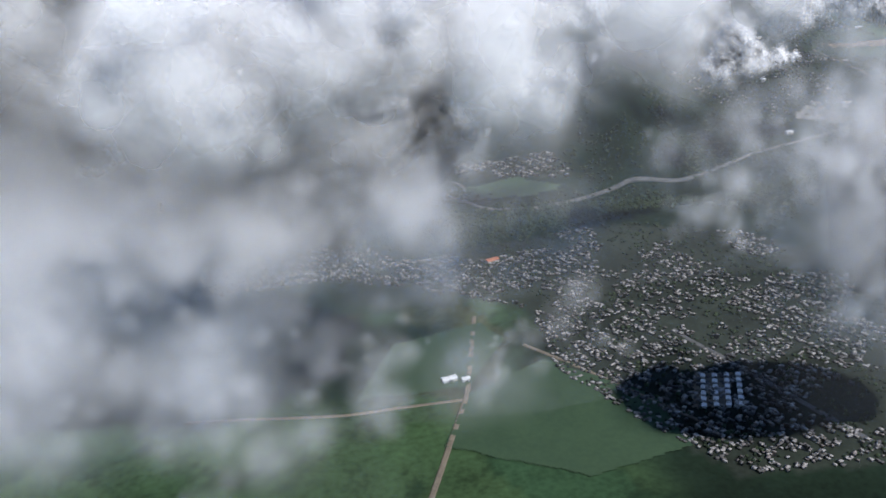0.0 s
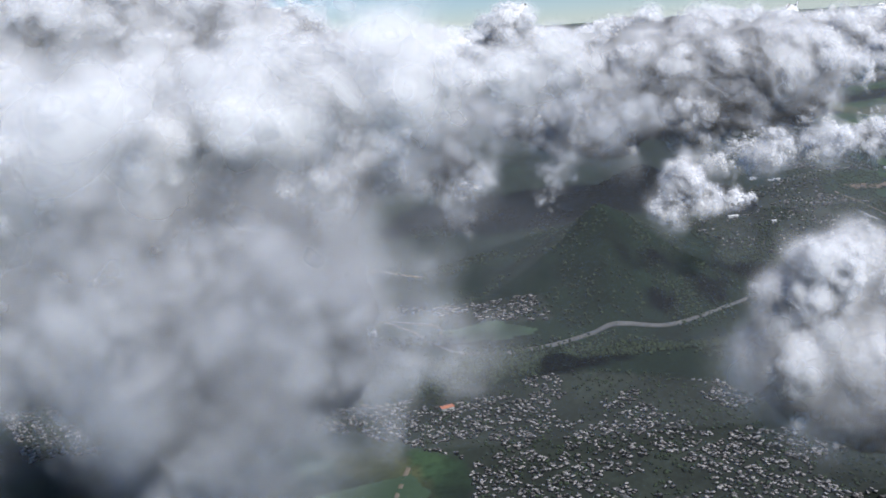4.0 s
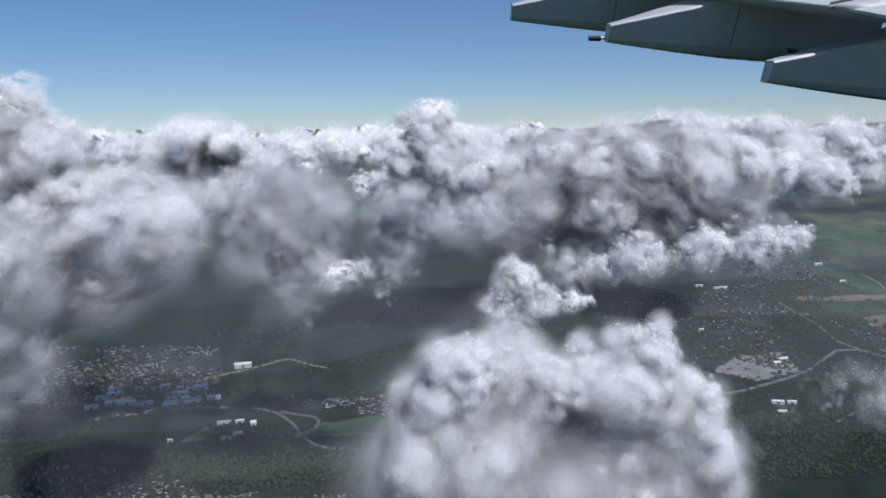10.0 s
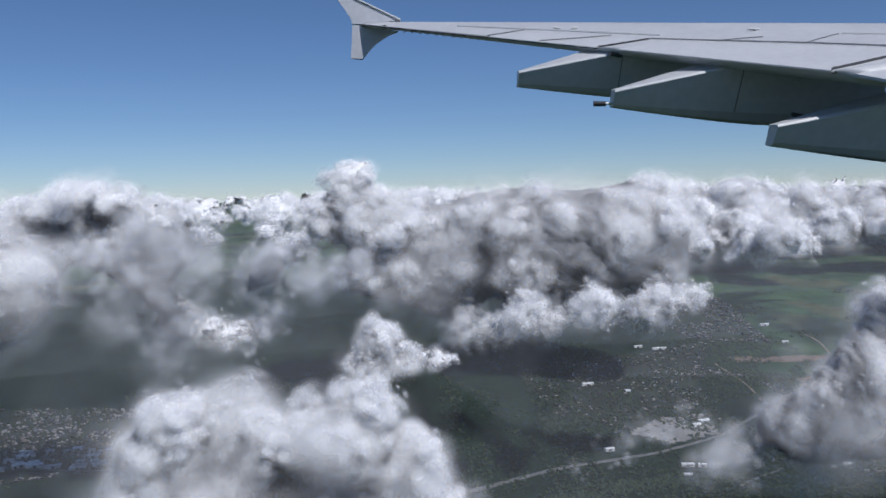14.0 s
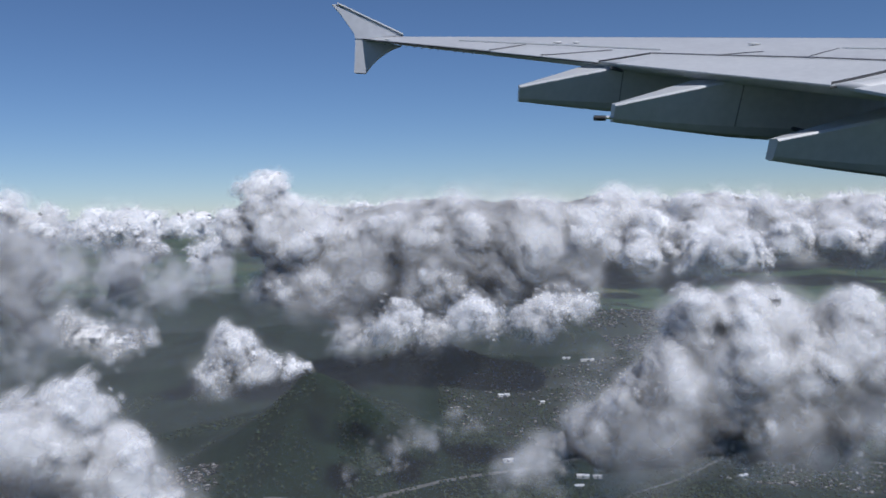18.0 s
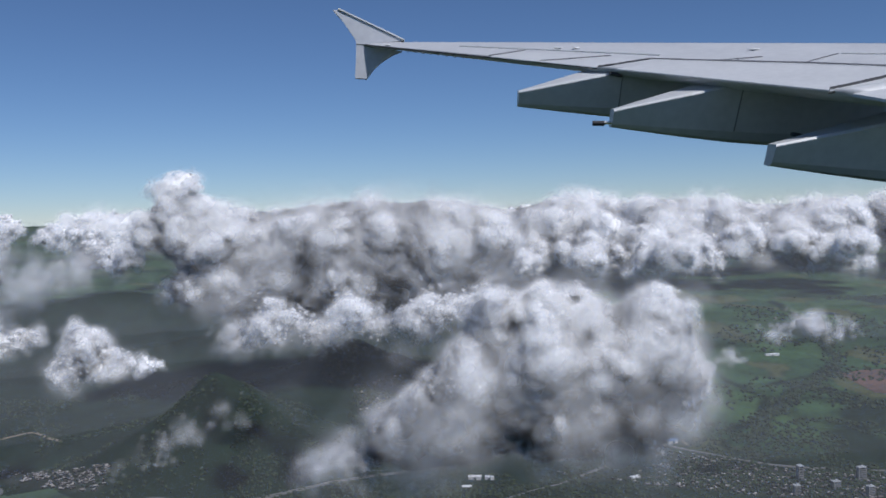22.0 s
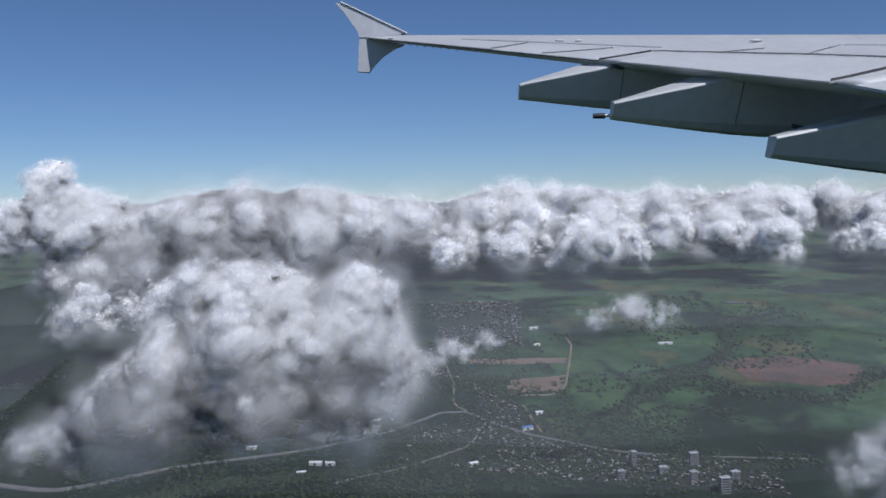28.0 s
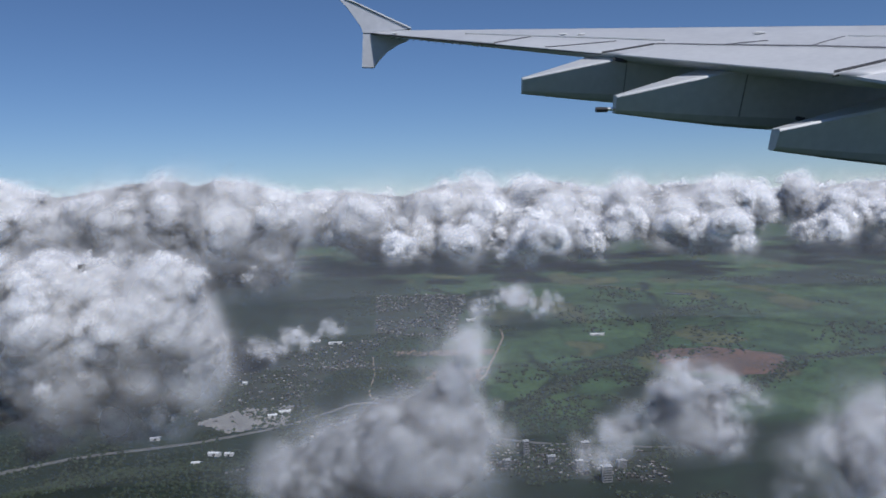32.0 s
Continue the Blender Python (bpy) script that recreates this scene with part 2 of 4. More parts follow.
def along(x, y, line):
    """The distance from a line on the plan."""
    best = np.full(np.shape(x), 1e9)
    for (x0, y0), (x1, y1) in zip(line, line[1:]):
        k = np.clip(((x - x0) * (x1 - x0) + (y - y0) * (y1 - y0)) / ((x1 - x0) ** 2 + (y1 - y0) ** 2), 0, 1)
        best = np.minimum(best, np.hypot(x - x0 - k * (x1 - x0), y - y0 - k * (y1 - y0)))
    return best


NEAR_TOWN = [(-118, 150), (-61, 136), (-54, 130), (-43, 133), (-23, 130), (-2, 121), (12, 100), (8, 58), (-36, 66), (-46, 90), (-44, 106), (-58, 118), (-70, 124), (-104, 122)]
WEST_TOWN = [(-106, 207), (-66, 201), (-63, 188), (-62, 171), (-87, 164), (-100, 180)]
FOOT_VILLAGE = [(-48, 171), (-28, 160), (-20, 156), (-21, 147), (-40, 158)]
EAST_TOWN = [(49, 194), (67, 206), (75, 188), (77, 168), (62, 166), (58, 152), (73, 141), (95, 132), (119, 126), (122, 140), (99, 150), (82, 160), (84, 176), (72, 196)]
FAR_TOWN = [(68, 278), (97, 272), (91, 218), (70, 225)]
VALLEY_VILLAGE = [(20, 194), (52, 214), (77, 224), (60, 190), (58, 168), (40, 165), (24, 172)]
CREEK = [(164, 242), (150, 236), (144, 216), (135, 200), (123, 191), (113, 179), (105, 172), (99, 162)]
CREEK_ARM = [(200, 196), (170, 190), (150, 172), (134, 176), (123, 191)]
CREEKS = [CREEK, CREEK_ARM,
          [(158, 285), (152, 245), (146, 223), (137, 203), (126, 196), (118, 193)],
          [(106, 206), (108, 194), (113, 183), (105, 173), (97, 168), (94, 160), (98, 153), (105, 153), (112, 150)],
          [(124, 156), (127, 160), (133, 158), (139, 164)], [(129, 178), (122, 182), (114, 180)],
          [(85, 288), (102, 261), (115, 262)], [(153, 222), (172, 225), (187, 217)]]
GORGE = [(-140, 150), (-76, 142), (-61, 138), (-49, 136), (-33, 138), (-20, 138), (4, 136), (20, 140), (40, 143)]


def land_cover(x, y):
    """Base colours of fields, scrub, woods and built-up ground."""
    rng = np.random.RandomState(5)
    size = 9.0
    tone = rng.rand(97, 89)
    jx, jy = rng.rand(97, 89), rng.rand(97, 89)
    u = (x * 0.93 + y * 0.36) / size + 0.8 * (fbm2(x * 0.04, y * 0.04, 2, 9.0) - 0.5)
    v = (y * 0.93 - x * 0.36) / (size * 1.5)
    best, second, pick = np.full(x.shape, 1e9), np.full(x.shape, 1e9), np.zeros(x.shape)
    iu, iv = np.floor(u).astype(int), np.floor(v).astype(int)
    for a in (-1, 0, 1):
        for b in (-1, 0, 1):
            i, j = (iu + a) % 97, (iv + b) % 89
            d = np.maximum(np.abs(u - iu - a - jx[i, j]), np.abs(v - iv - b - jy[i, j]))
            near = d < best
            second = np.where(near, best, np.minimum(second, d))
            pick = np.where(near, tone[i, j], pick)
            best = np.where(near, d, best)
    field = np.stack([0.032 + 0.024 * pick, 0.068 + 0.030 * pick, 0.032 + 0.008 * pick], -1)
    dry = (pick > 0.86)[..., None]
    field = np.where(dry, np.array([0.075, 0.085, 0.04]), field)
    hedge = smoothstep(0.07, 0.02, second - best)[..., None]
    field = field * (1 - 0.35 * hedge)
    n1, n2 = fbm2(x * 0.03, y * 0.03, 5, 21.0), fbm2(x * 0.14, y * 0.14, 5, 33.0)
    wood = np.array([0.011, 0.021, 0.012]) * (0.7 + 0.7 * n2)[..., None]
    scrub = np.array([0.013, 0.024, 0.014]) * (0.6 + 0.8 * n2)[..., None]
    plain = smoothstep(60, 95, x) * smoothstep(150, 165, y)
    plain = np.maximum(plain, smoothstep(300, 360, y))
    plain = np.maximum(plain, smoothstep(118, 105, y) * smoothstep(-40, -50, x))
    w = (plain * smoothstep(0.66, 0.56, n1))[..., None]
    col = scrub * (1 - w) + field * w
    trees = smoothstep(0.50, 0.58, 0.6 * n1 + 0.4 * n2) * (1 - 0.75 * plain)
    hills = hill(x, y, -5, 168, 1, 26, 22) + hill(x, y, 19, 208, 1, 22, 18) + hill(x, y, -66, 300, 1, 70, 50) + hill(x, y, -30, 240, 1, 60, 40)
    trees = np.maximum(trees, 0.85 * smoothstep(0.15, 0.5, hills))
    trees = np.maximum(trees, smoothstep(6.5, 3, along(x, y, GORGE) + 3 * (n2 - 0.5)))
    bend_x, bend_y = 7 * (fbm2(x * 0.09, y * 0.09, 3, 51.0) - 0.5), 7 * (fbm2(x * 0.09, y * 0.09, 3, 67.0) - 0.5)
    for line in CREEKS:
        trees = np.maximum(trees, smoothstep(1.9, 0.6, along(x + bend_x, y + bend_y, line) + 4.5 * (n2 - 0.45)))
    col = col * (1 - trees[..., None]) + wood * trees[..., None]
    for outline in (NEAR_TOWN, WEST_TOWN, FOOT_VILLAGE, EAST_TOWN, FAR_TOWN, VALLEY_VILLAGE):
        t = inside(x, y, outline)[..., None] * 0.75
        ground_tone = np.array([0.036, 0.042, 0.033]) * (0.5 + n2)[..., None]
        col = col * (1 - t) + ground_tone * t
    return col


def land_material():
    m = worn("land", (0.55, 0.55, 0.55), (1.25, 1.25, 1.25), 0.12, rough=0.97, fine=12.0)
    b = m.node_tree.nodes["Principled BSDF"]
    b.inputs["Specular IOR Level"].default_value = 0.1
    ramp = next(n for n in m.node_tree.nodes if n.bl_idname == "ShaderNodeValToRGB")
    cover = node(m, "ShaderNodeAttribute")
    cover.attribute_name = "cover"
    mul = node(m, "ShaderNodeVectorMath")
    mul.operation = "MULTIPLY"
    link(m, ramp.outputs["Color"], mul.inputs[0])
    link(m, cover.outputs["Color"], mul.inputs[1])
    link(m, mul.outputs[0], b.inputs["Base Color"])
    return m


LAND = land_material()
axis_x = np.concatenate([np.linspace(-4800, -400, 30), np.arange(-380, -160, 10), np.arange(-160, 300, 1.0), np.arange(304, 700, 8), np.linspace(720, 4800, 28)])
axis_y = np.concatenate([np.linspace(-4800, -300, 24), np.arange(-280, 40, 12), np.arange(44, 300, 1.0), np.arange(303, 520, 3.5), np.arange(530, 900, 14), np.linspace(930, 4850, 40)])
ground, _v = grid_sheet("ground", axis_x, axis_y, LAND)
tagged(ground, "green rolling farmland with dark woods and bare earth", "ground", kind="structure")
_c = np.ones((len(_v), 4), dtype=np.float32)
_c[:, :3] = land_cover(_v[:, 0].astype(float), _v[:, 1].astype(float))
ground.data.color_attributes.new("cover", "FLOAT_COLOR", "POINT").data.foreach_set("color", _c.ravel())


# ---- clouds ----
def cloud(label, lumps, clumps, big=1.25, soft=0.5, ragged=0.5, seed=1, flat=0.6, kind="", mat=None, fine=1.0, heart_size=0.5, wisps=0.18):
    """A cumulus of soft overlapping clumps of droplets. lumps: x, y, z, radius across, radius in height."""
    rng = np.random.RandomState(seed)
    L = np.array([(*q, q[3]) if len(q) == 4 else q for q in lumps], dtype=float)
    size = np.median(L[:, 3])
    # smaller lumps that fill the hollows between neighbours
    more = []
    for i in range(len(L)):
        for j in range(i):
            gap = np.linalg.norm(L[i, :3] - L[j, :3])
            if gap < 1.25 * (L[i, 3] + L[j, 3]):
                m = (L[i] + L[j]) / 2
                m[:3] += rng.normal(0, 0.12, 3) * size
                m[3:] *= rng.uniform(0.5, 0.7)
                more.append(m)
    if more and len(L) < 14:
        L = np.concatenate([L, more])
    puffs, radii, heart = [], [], []
    for x, y, z, r, h in L:
        n = 26
        d = rng.normal(size=(n, 3))
        d /= np.linalg.norm(d, axis=1)[:, None]
        d[:, 2] = np.where(d[:, 2] < 0, d[:, 2] * flat, d[:, 2])
        c = np.array([x, y, z]) + d * np.array([r, r, h]) * rng.uniform(0.5, 0.9, (n, 1))
        q = min(r, h) * rng.uniform(0.2, 0.5, n)
        puffs.append(np.concatenate([c, [[x, y, z]]]))
        radii.append(np.concatenate([q, [0.8 * min(r, h)]]))
        heart.append(np.tile([x, y, z], (n + 1, 1)))
        for cc, qq in zip(c, q):
            e = rng.normal(size=(5, 3))
            e /= np.linalg.norm(e, axis=1)[:, None]
            puffs.append(cc + e * qq * 0.85)
            radii.append(qq * rng.uniform(0.3, 0.65, 5) * fine)
            heart.append(np.tile([x, y, z], (5, 1)))
    P, R, H = np.concatenate(puffs), np.concatenate(radii), np.concatenate(heart)
    w = R ** 1.75
    pick = rng.choice(len(P), clumps, p=w / w.sum())
    low_part = np.clip((L[:, 2].mean() + 0.3 * size - P[pick, 2]) / size, 0.1, 1.0)
    wisp = rng.rand(clumps) < wisps * 1.6 * low_part
    d = rng.normal(size=(clumps, 3))
    d /= np.linalg.norm(d, axis=1)[:, None]
    s = R[pick] * rng.uniform(0.6, 1.3, clumps) * big * np.where(wisp, 1.5, 1)
    reach = np.where(wisp, 0.9 + 0.5 * np.abs(rng.normal(size=clumps)), 0.7 + soft * 0.5 * rng.normal(size=clumps))
    p = P[pick] + d * (R[pick] * reach)[:, None]
    f = 1.5 / size

    def torn(c, k):
        big_warp = np.stack([fbm(c * f + o, 3) - 0.5 for o in (0.0, 31.7, 63.1)], 1)
        small_warp = np.stack([fbm(c * f * 4 + o, 3) - 0.5 for o in (11.0, 45.7, 77.1)], 1)
        return big_warp, (big_warp * 2.4 + small_warp * 1.0) * size * ragged * k[:, None]

    warp, shift = torn(p, np.where(wisp, 1.6, 1.0))
    p = p + shift
    out = (p - H[pick]) / size
    nrm = 0.15 * d + 0.9 * out + 0.6 * warp + np.array([0.22, -0.5, 0.85])
    nrm /= np.linalg.norm(nrm, axis=1)[:, None]
    g = nrm + 0.35 * rng.normal(size=(clumps, 3)) + np.array([0, -0.5, 0.15])
    if mat is MIST:
        g = 0.3 * rng.normal(size=(clumps, 3)) + np.array([0, -1, 0.25])
    g /= np.linalg.norm(g, axis=1)[:, None]
    g *= np.where((g * nrm).sum(1) < 0, -1, 1)[:, None]
    a = np.cross(g, rng.normal(size=(clumps, 3)))
    a /= np.linalg.norm(a, axis=1)[:, None]
    b = np.cross(g, a)
    s = s[:, None]
    v = np.stack([p - a * s - b * s, p + a * s - b * s, p + a * s + b * s, p - a * s + b * s], 1).reshape(-1, 3)
    f4 = np.arange(4 * clumps).reshape(-1, 4)
    nv = np.repeat(nrm, 4, 0)
    if mat is None and heart_size:
        # a dense heart in each lump, so that no light shines through the middle
        k = 20
        th, ph = np.meshgrid(np.linspace(0, 2 * math.pi, 2 * k, endpoint=False), np.linspace(0.02, math.pi - 0.02, k))
        unit = np.stack([np.cos(th) * np.sin(ph), np.sin(th) * np.sin(ph), np.cos(ph)], -1).reshape(-1, 3)
        i, j = np.meshgrid(np.arange(k - 1), np.arange(2 * k), indexing="ij")
        q = np.stack([i * 2 * k + j, (i + 1) * 2 * k + j, (i + 1) * 2 * k + (j + 1) % (2 * k), i * 2 * k + (j + 1) % (2 * k)], -1).reshape(-1, 4)
        for x, y, z, r, h in L:
            c = np.array([x, y, z]) + unit * np.array([r, r, h]) * heart_size
            wp, shift = torn(c, np.ones(len(c)))
            c = c + shift
            f4 = np.concatenate([f4, q + len(v)])
            v = np.concatenate([v, c])
            nn = 0.8 * unit + 0.7 * wp + np.array([0.22, -0.5, 0.85])
            nv = np.concatenate([nv, nn / np.linalg.norm(nn, axis=1)[:, None]])
    ob = mesh_from("cloud", v, f4, mat or CLOUD, smooth=True)
    uv = ob.data.uv_layers.new(name="clump")
    flat_uv = np.zeros((len(f4), 8), dtype=np.float32)
    flat_uv[:clumps] = [-1, -1, 1, -1, 1, 1, -1, 1]
    uv.data.foreach_set("uv", flat_uv.ravel())
    dense = np.ones(len(v), dtype=np.float32)
    dense[:4 * clumps] = np.repeat(np.where(wisp, 0.35, 1.0), 4)
    ob.data.attributes.new("thickness", "FLOAT", "POINT").data.foreach_set("value", dense)
    ob.data.materials.append(CLOUD_HEART)
    ob.data.polygons.foreach_set("material_index", (np.arange(len(f4)) >= clumps).astype(np.int32))
    ob.data.normals_split_custom_set_from_vertices(nv.astype(np.float32))
    return tagged(ob, label, "cloud", kind=kind)


def lump_run(rng, n, x0, x1, y0, y1, z0, z1, r0, r1, tall=0.8):
    out = []
    for _ in range(n):
        r = rng.uniform(r0, r1)
        out.append((rng.uniform(x0, x1), rng.uniform(y0, y1), rng.uniform(z0, z1), r, r * tall))
    return out


_rng = np.random.RandomState(11)
cloud("white puffy cumulus cloud with a torn grey middle",
      [(-24.2, 59.8, 22.9, 2.4), (-20.8, 60.5, 23.4, 2.4), (-18, 58.9, 22, 2.2), (-14.9, 59.6, 22.4, 2), (-11.7, 59.4, 24.2, 1.8), (-12.7, 58.9, 21.6, 2.6), (-9.1, 59.2, 19.6, 2.7), (-7.4, 59.6, 16.3, 2.1), (-6.6, 59.7, 12.9, 1.7), (-26.2, 60.1, 20, 2.6), (-26.7, 59.8, 16.8, 3), (-22.3, 60.6, 19.2, 3.4), (-22.4, 59, 15.5, 3.5), (-17.5, 60.9, 17.9, 2.5), (-17.9, 58.5, 14, 3.1), (-13, 60.5, 18.2, 2.7), (-12.7, 59.7, 13.6, 3.6), (-9.4, 60.2, 14.4, 2.9), (-9.6, 58.9, 11.2, 2.4), (-25.1, 59.3, 13.8, 2.3), (-20.1, 60.6, 11.4, 2.1), (-13.8, 60.9, 9.9, 1.9)],
      20000, seed=2, heart_size=0.42, wisps=0.25, ragged=0.6)
cloud("large white cumulus cloud trailing to one low end",
      [(40.6, 82.8, 24.7, 2.8), (44.4, 81.7, 25.1, 2.7), (49, 83.1, 24.2, 2.9), (56.6, 82.8, 24.9, 2.5), (54.6, 82.7, 22, 3.7), (50.5, 82.3, 20.5, 3.9), (44.8, 81.7, 20.8, 4.5), (40, 83.4, 20.1, 3.6), (36.5, 82.4, 18.7, 2.8), (33.2, 82.5, 17.5, 2.3), (57.2, 83.4, 17.8, 3.1), (52.3, 83.1, 16.4, 3.1), (45.8, 81.5, 16, 3.1), (40.4, 83, 15.4, 2.9), (35.3, 82, 15.5, 3.1), (31.4, 83.7, 14.4, 2.5), (55.4, 83.9, 14.3, 1.7), (49.2, 83, 13.6, 1.6), (44, 82.6, 13.4, 1.5)],
      22000, seed=3, heart_size=0.38, wisps=0.3, ragged=0.8)
cloud("small white cumulus tuft", [(-10.6, 115, 19, 2.6, 2.8), (-8, 115, 16.5, 2.6, 2), (-3, 115, 16.5, 2.4, 1.2), (-13, 115, 16, 2.6, 2)], 2400, seed=4, heart_size=0.4, big=1.2, wisps=0.3)
cloud("slanting white cloud streak", [(-27.7, 123, 28.5, 3.5), (-24.2, 120.3, 30.2, 3.5), (-26.3, 122.4, 23.7, 3.3), (-26.4, 122.6, 19.7, 2.5), (-28.2, 122, 17.5, 1.9), (-19.3, 121, 27.6, 3.6), (-14.5, 121, 28.9, 3.2)], 800, seed=6, mat=MIST, big=1.3, ragged=0.6)
cloud("round-topped pale cloud bank", [(-54, 145, 37, 7, 4.5), (-61, 145, 36, 7, 4.5), (-47, 146, 35.5, 5, 3.5), (-51, 145, 30, 6, 4.5), (-68, 146, 34, 6, 4), (-76, 146, 29, 7, 6), (-84, 146, 22, 8, 7)], 7500, seed=7)
cloud("towering white cumulus wall over the near town",
      [(-72.2, 81.4, 45.7, 3.1), (-75.2, 80.1, 43.7, 3.1), (-68.6, 81.3, 44.1, 2.9), (-65.4, 80.5, 44.4, 2.5), (-61.1, 80.5, 42.5, 2.3), (-79.3, 78.8, 43.5, 4.2), (-58.6, 81.5, 38.9, 3.2), (-62.9, 77.7, 38.4, 4.6), (-70, 78.8, 38.8, 5), (-76.7, 79.7, 38.2, 5), (-56.1, 81, 32.8, 3.5), (-60.5, 78.7, 30.4, 4.2), (-66.8, 81.9, 30.9, 5.1), (-74.3, 82.7, 30.8, 5.6), (-78.8, 78.1, 30.9, 5.5), (-62.8, 80.3, 24.2, 3.5), (-68, 77.8, 24.7, 4.5), (-75.7, 79.5, 23, 4.7), (-82.8, 77.2, 34.6, 6.2), (-87.7, 82.7, 23.2, 5.8), (-86.9, 79.6, 41.6, 5.6), (-69.5, 81.3, 18.2, 3), (-78.8, 80.9, 16.7, 3)],
      26000, seed=8, heart_size=0.5, ragged=0.6)
cloud("cumulus heaps behind the towering cloud", [(-95, 84, 33, 9, 10), (-106, 86, 30, 12, 12)], 5000, seed=34)
cloud("ragged grey-white cloud curtain", [(-48.9, 124.1, 29.4, 4), (-44.1, 126, 32.2, 4.8), (-38.5, 126, 31.9, 4.8), (-35.6, 124.7, 27.1, 3.6), (-42.9, 124.3, 25.1, 4.8), (-47.8, 125, 22, 3.4), (-41.5, 125.7, 19.2, 4.2), (-39.7, 125.3, 14.6, 2.6), (-37, 124.7, 21.5, 3.1), (-45.5, 125.5, 35.4, 3.2), (-53.4, 124.9, 31.9, 3.2)], 800, seed=9, mat=MIST, big=1.7, ragged=0.5)
cloud("long bright cumulus bank with a small tower",
      [(-16.6, 191, 41, 4, 3.4), (-18, 191, 36.5, 4.5, 4), (-12, 191, 34, 6.5, 5), (-22, 192, 33, 5.5, 4), (-8, 190, 29, 8, 6), (-28, 192, 28, 5, 3), (-4, 192, 28, 8, 7), (6, 192, 27, 8, 8), (16, 192, 28, 8, 8), (27, 190, 28, 8, 8), (38, 188, 29, 8, 8), (48, 187, 28, 7, 8), (-10, 190, 22, 8, 5), (4, 188, 19, 8, 5), (20, 188, 19, 9, 5), (34, 187, 20, 8, 5), (46, 186, 19, 8, 5)], 24000, seed=10, big=1.3, heart_size=0.42)
cloud("low torn cloud fringe", [(4, 146, 15.5, 3, 1.6), (9, 145, 16.5, 3, 1.6), (14, 146, 17, 3, 1.4), (19, 145, 17, 3, 1.6), (27, 146, 16.5, 3, 1.4), (34, 142, 18.5, 4, 2.4), (40, 142, 20, 3.5, 2), (23, 135, 20, 4, 2.2), (11, 132, 20, 3.4, 2)], 4200, seed=12, ragged=1.1, wisps=0.7, heart_size=0.0, big=1.3)
cloud("thin slanting mist streak", [(13, 72, 18, 3, 1.4), (9, 72, 16, 3, 1.4), (16, 72, 19.5, 2.4, 1.2), (6, 72, 15, 2, 1)], 70, seed=13, soft=0.8, ragged=0.5, mat=MIST, big=1.5)
cloud("small pale flat cloud", [(96, 133, 16.8, 3.6, 2), (91, 133, 15.5, 3.4, 1.3), (101, 133, 15.5, 3.4, 1.4)], 650, seed=14, mat=MIST, big=1.3, ragged=0.6)
cloud("thin pale cloud shred", [(66, 100, 16.5, 2.6, 1.2), (62, 100, 15, 2.6, 1.2), (70, 100, 17.5, 2, 0.9)], 520, seed=24, mat=MIST, big=1.5)
cloud("grey mist cloud close by", [(81.7, 22.3, 28.2, 0.8), (81.2, 21.8, 27.2, 1), (80.4, 22.4, 25.9, 1.1), (79.2, 21.4, 25.3, 1.2), (80.7, 21.4, 24.6, 1.6), (78.2, 22.1, 24.3, 1.4), (76.8, 22, 24.2, 1.2), (75.8, 21.9, 24.1, 1.1), (81.8, 21.9, 25.4, 0.9)], 2200, seed=25, mat=MIST, big=1.3)
cloud("grey ragged cloud tuft", [(99, 58.2, 18.5, 1.9), (102.9, 59.5, 18, 1.7), (105.2, 58.9, 17.2, 1.3), (100.7, 59.5, 15.1, 2.3), (97.7, 59.8, 15.6, 1.7), (94.9, 59.1, 14.6, 1.7), (103.1, 59, 14.3, 1.9), (93, 58.5, 13.1, 1.3)], 1700, seed=26, mat=MIST, big=1.2, ragged=0.5)
cloud("grey mist drifting past", [(96.2, 24.5, 24.5, 1.4), (95.5, 24.7, 23.3, 1.5), (93.8, 24.5, 22.4, 1.4), (96.3, 24.1, 22.2, 1.7), (94.2, 23.7, 24, 1)], 620, seed=27, mat=MIST, big=1.4)
cloud("thick grey mist blown past close by", [(-64.8, 23.9, 37.6, 1.5), (-62.4, 24.4, 36.5, 1.8), (-60.8, 23.1, 36.4, 1.9), (-58.4, 23.7, 35.4, 1.5), (-66.3, 23.5, 36.2, 1.5), (-64.3, 23.2, 35, 2), (-61.8, 23.4, 34, 1.9), (-59.1, 23.7, 33.5, 1.7), (-63.5, 23.8, 32.1, 1.6), (-61.3, 24.1, 31, 1.5), (-67.7, 23.9, 34.6, 1.3), (-68.6, 24.2, 37, 1.1), (-57.2, 23.7, 33.9, 1.1)], 1000, seed=28, mat=MIST, big=1.7, soft=0.9, ragged=0.9)
cloud("grey mist veil blown past close by", [(-82, 24, 33.5, 2.4, 2), (-84.5, 24, 36, 2.2, 2), (-86, 24, 33, 2.6, 2.2), (-79, 24, 31.5, 2.4, 1.5), (-75, 25, 31, 2.4, 1.3), (-71, 26, 30.5, 2.4, 1.2), (-81, 24, 29.6, 2.6, 1.5)], 300, seed=29, mat=MIST, big=1.9, soft=0.7)
cloud("thin grey mist over the near town", [(-66, 42, 27, 3.6, 2.6), (-74, 44, 26, 4.5, 3.5), (-82, 45, 25, 5, 4), (-91, 46, 27, 6, 5), (-70, 48, 20, 4, 3)], 190, seed=30, mat=MIST, big=2.2, soft=0.7)
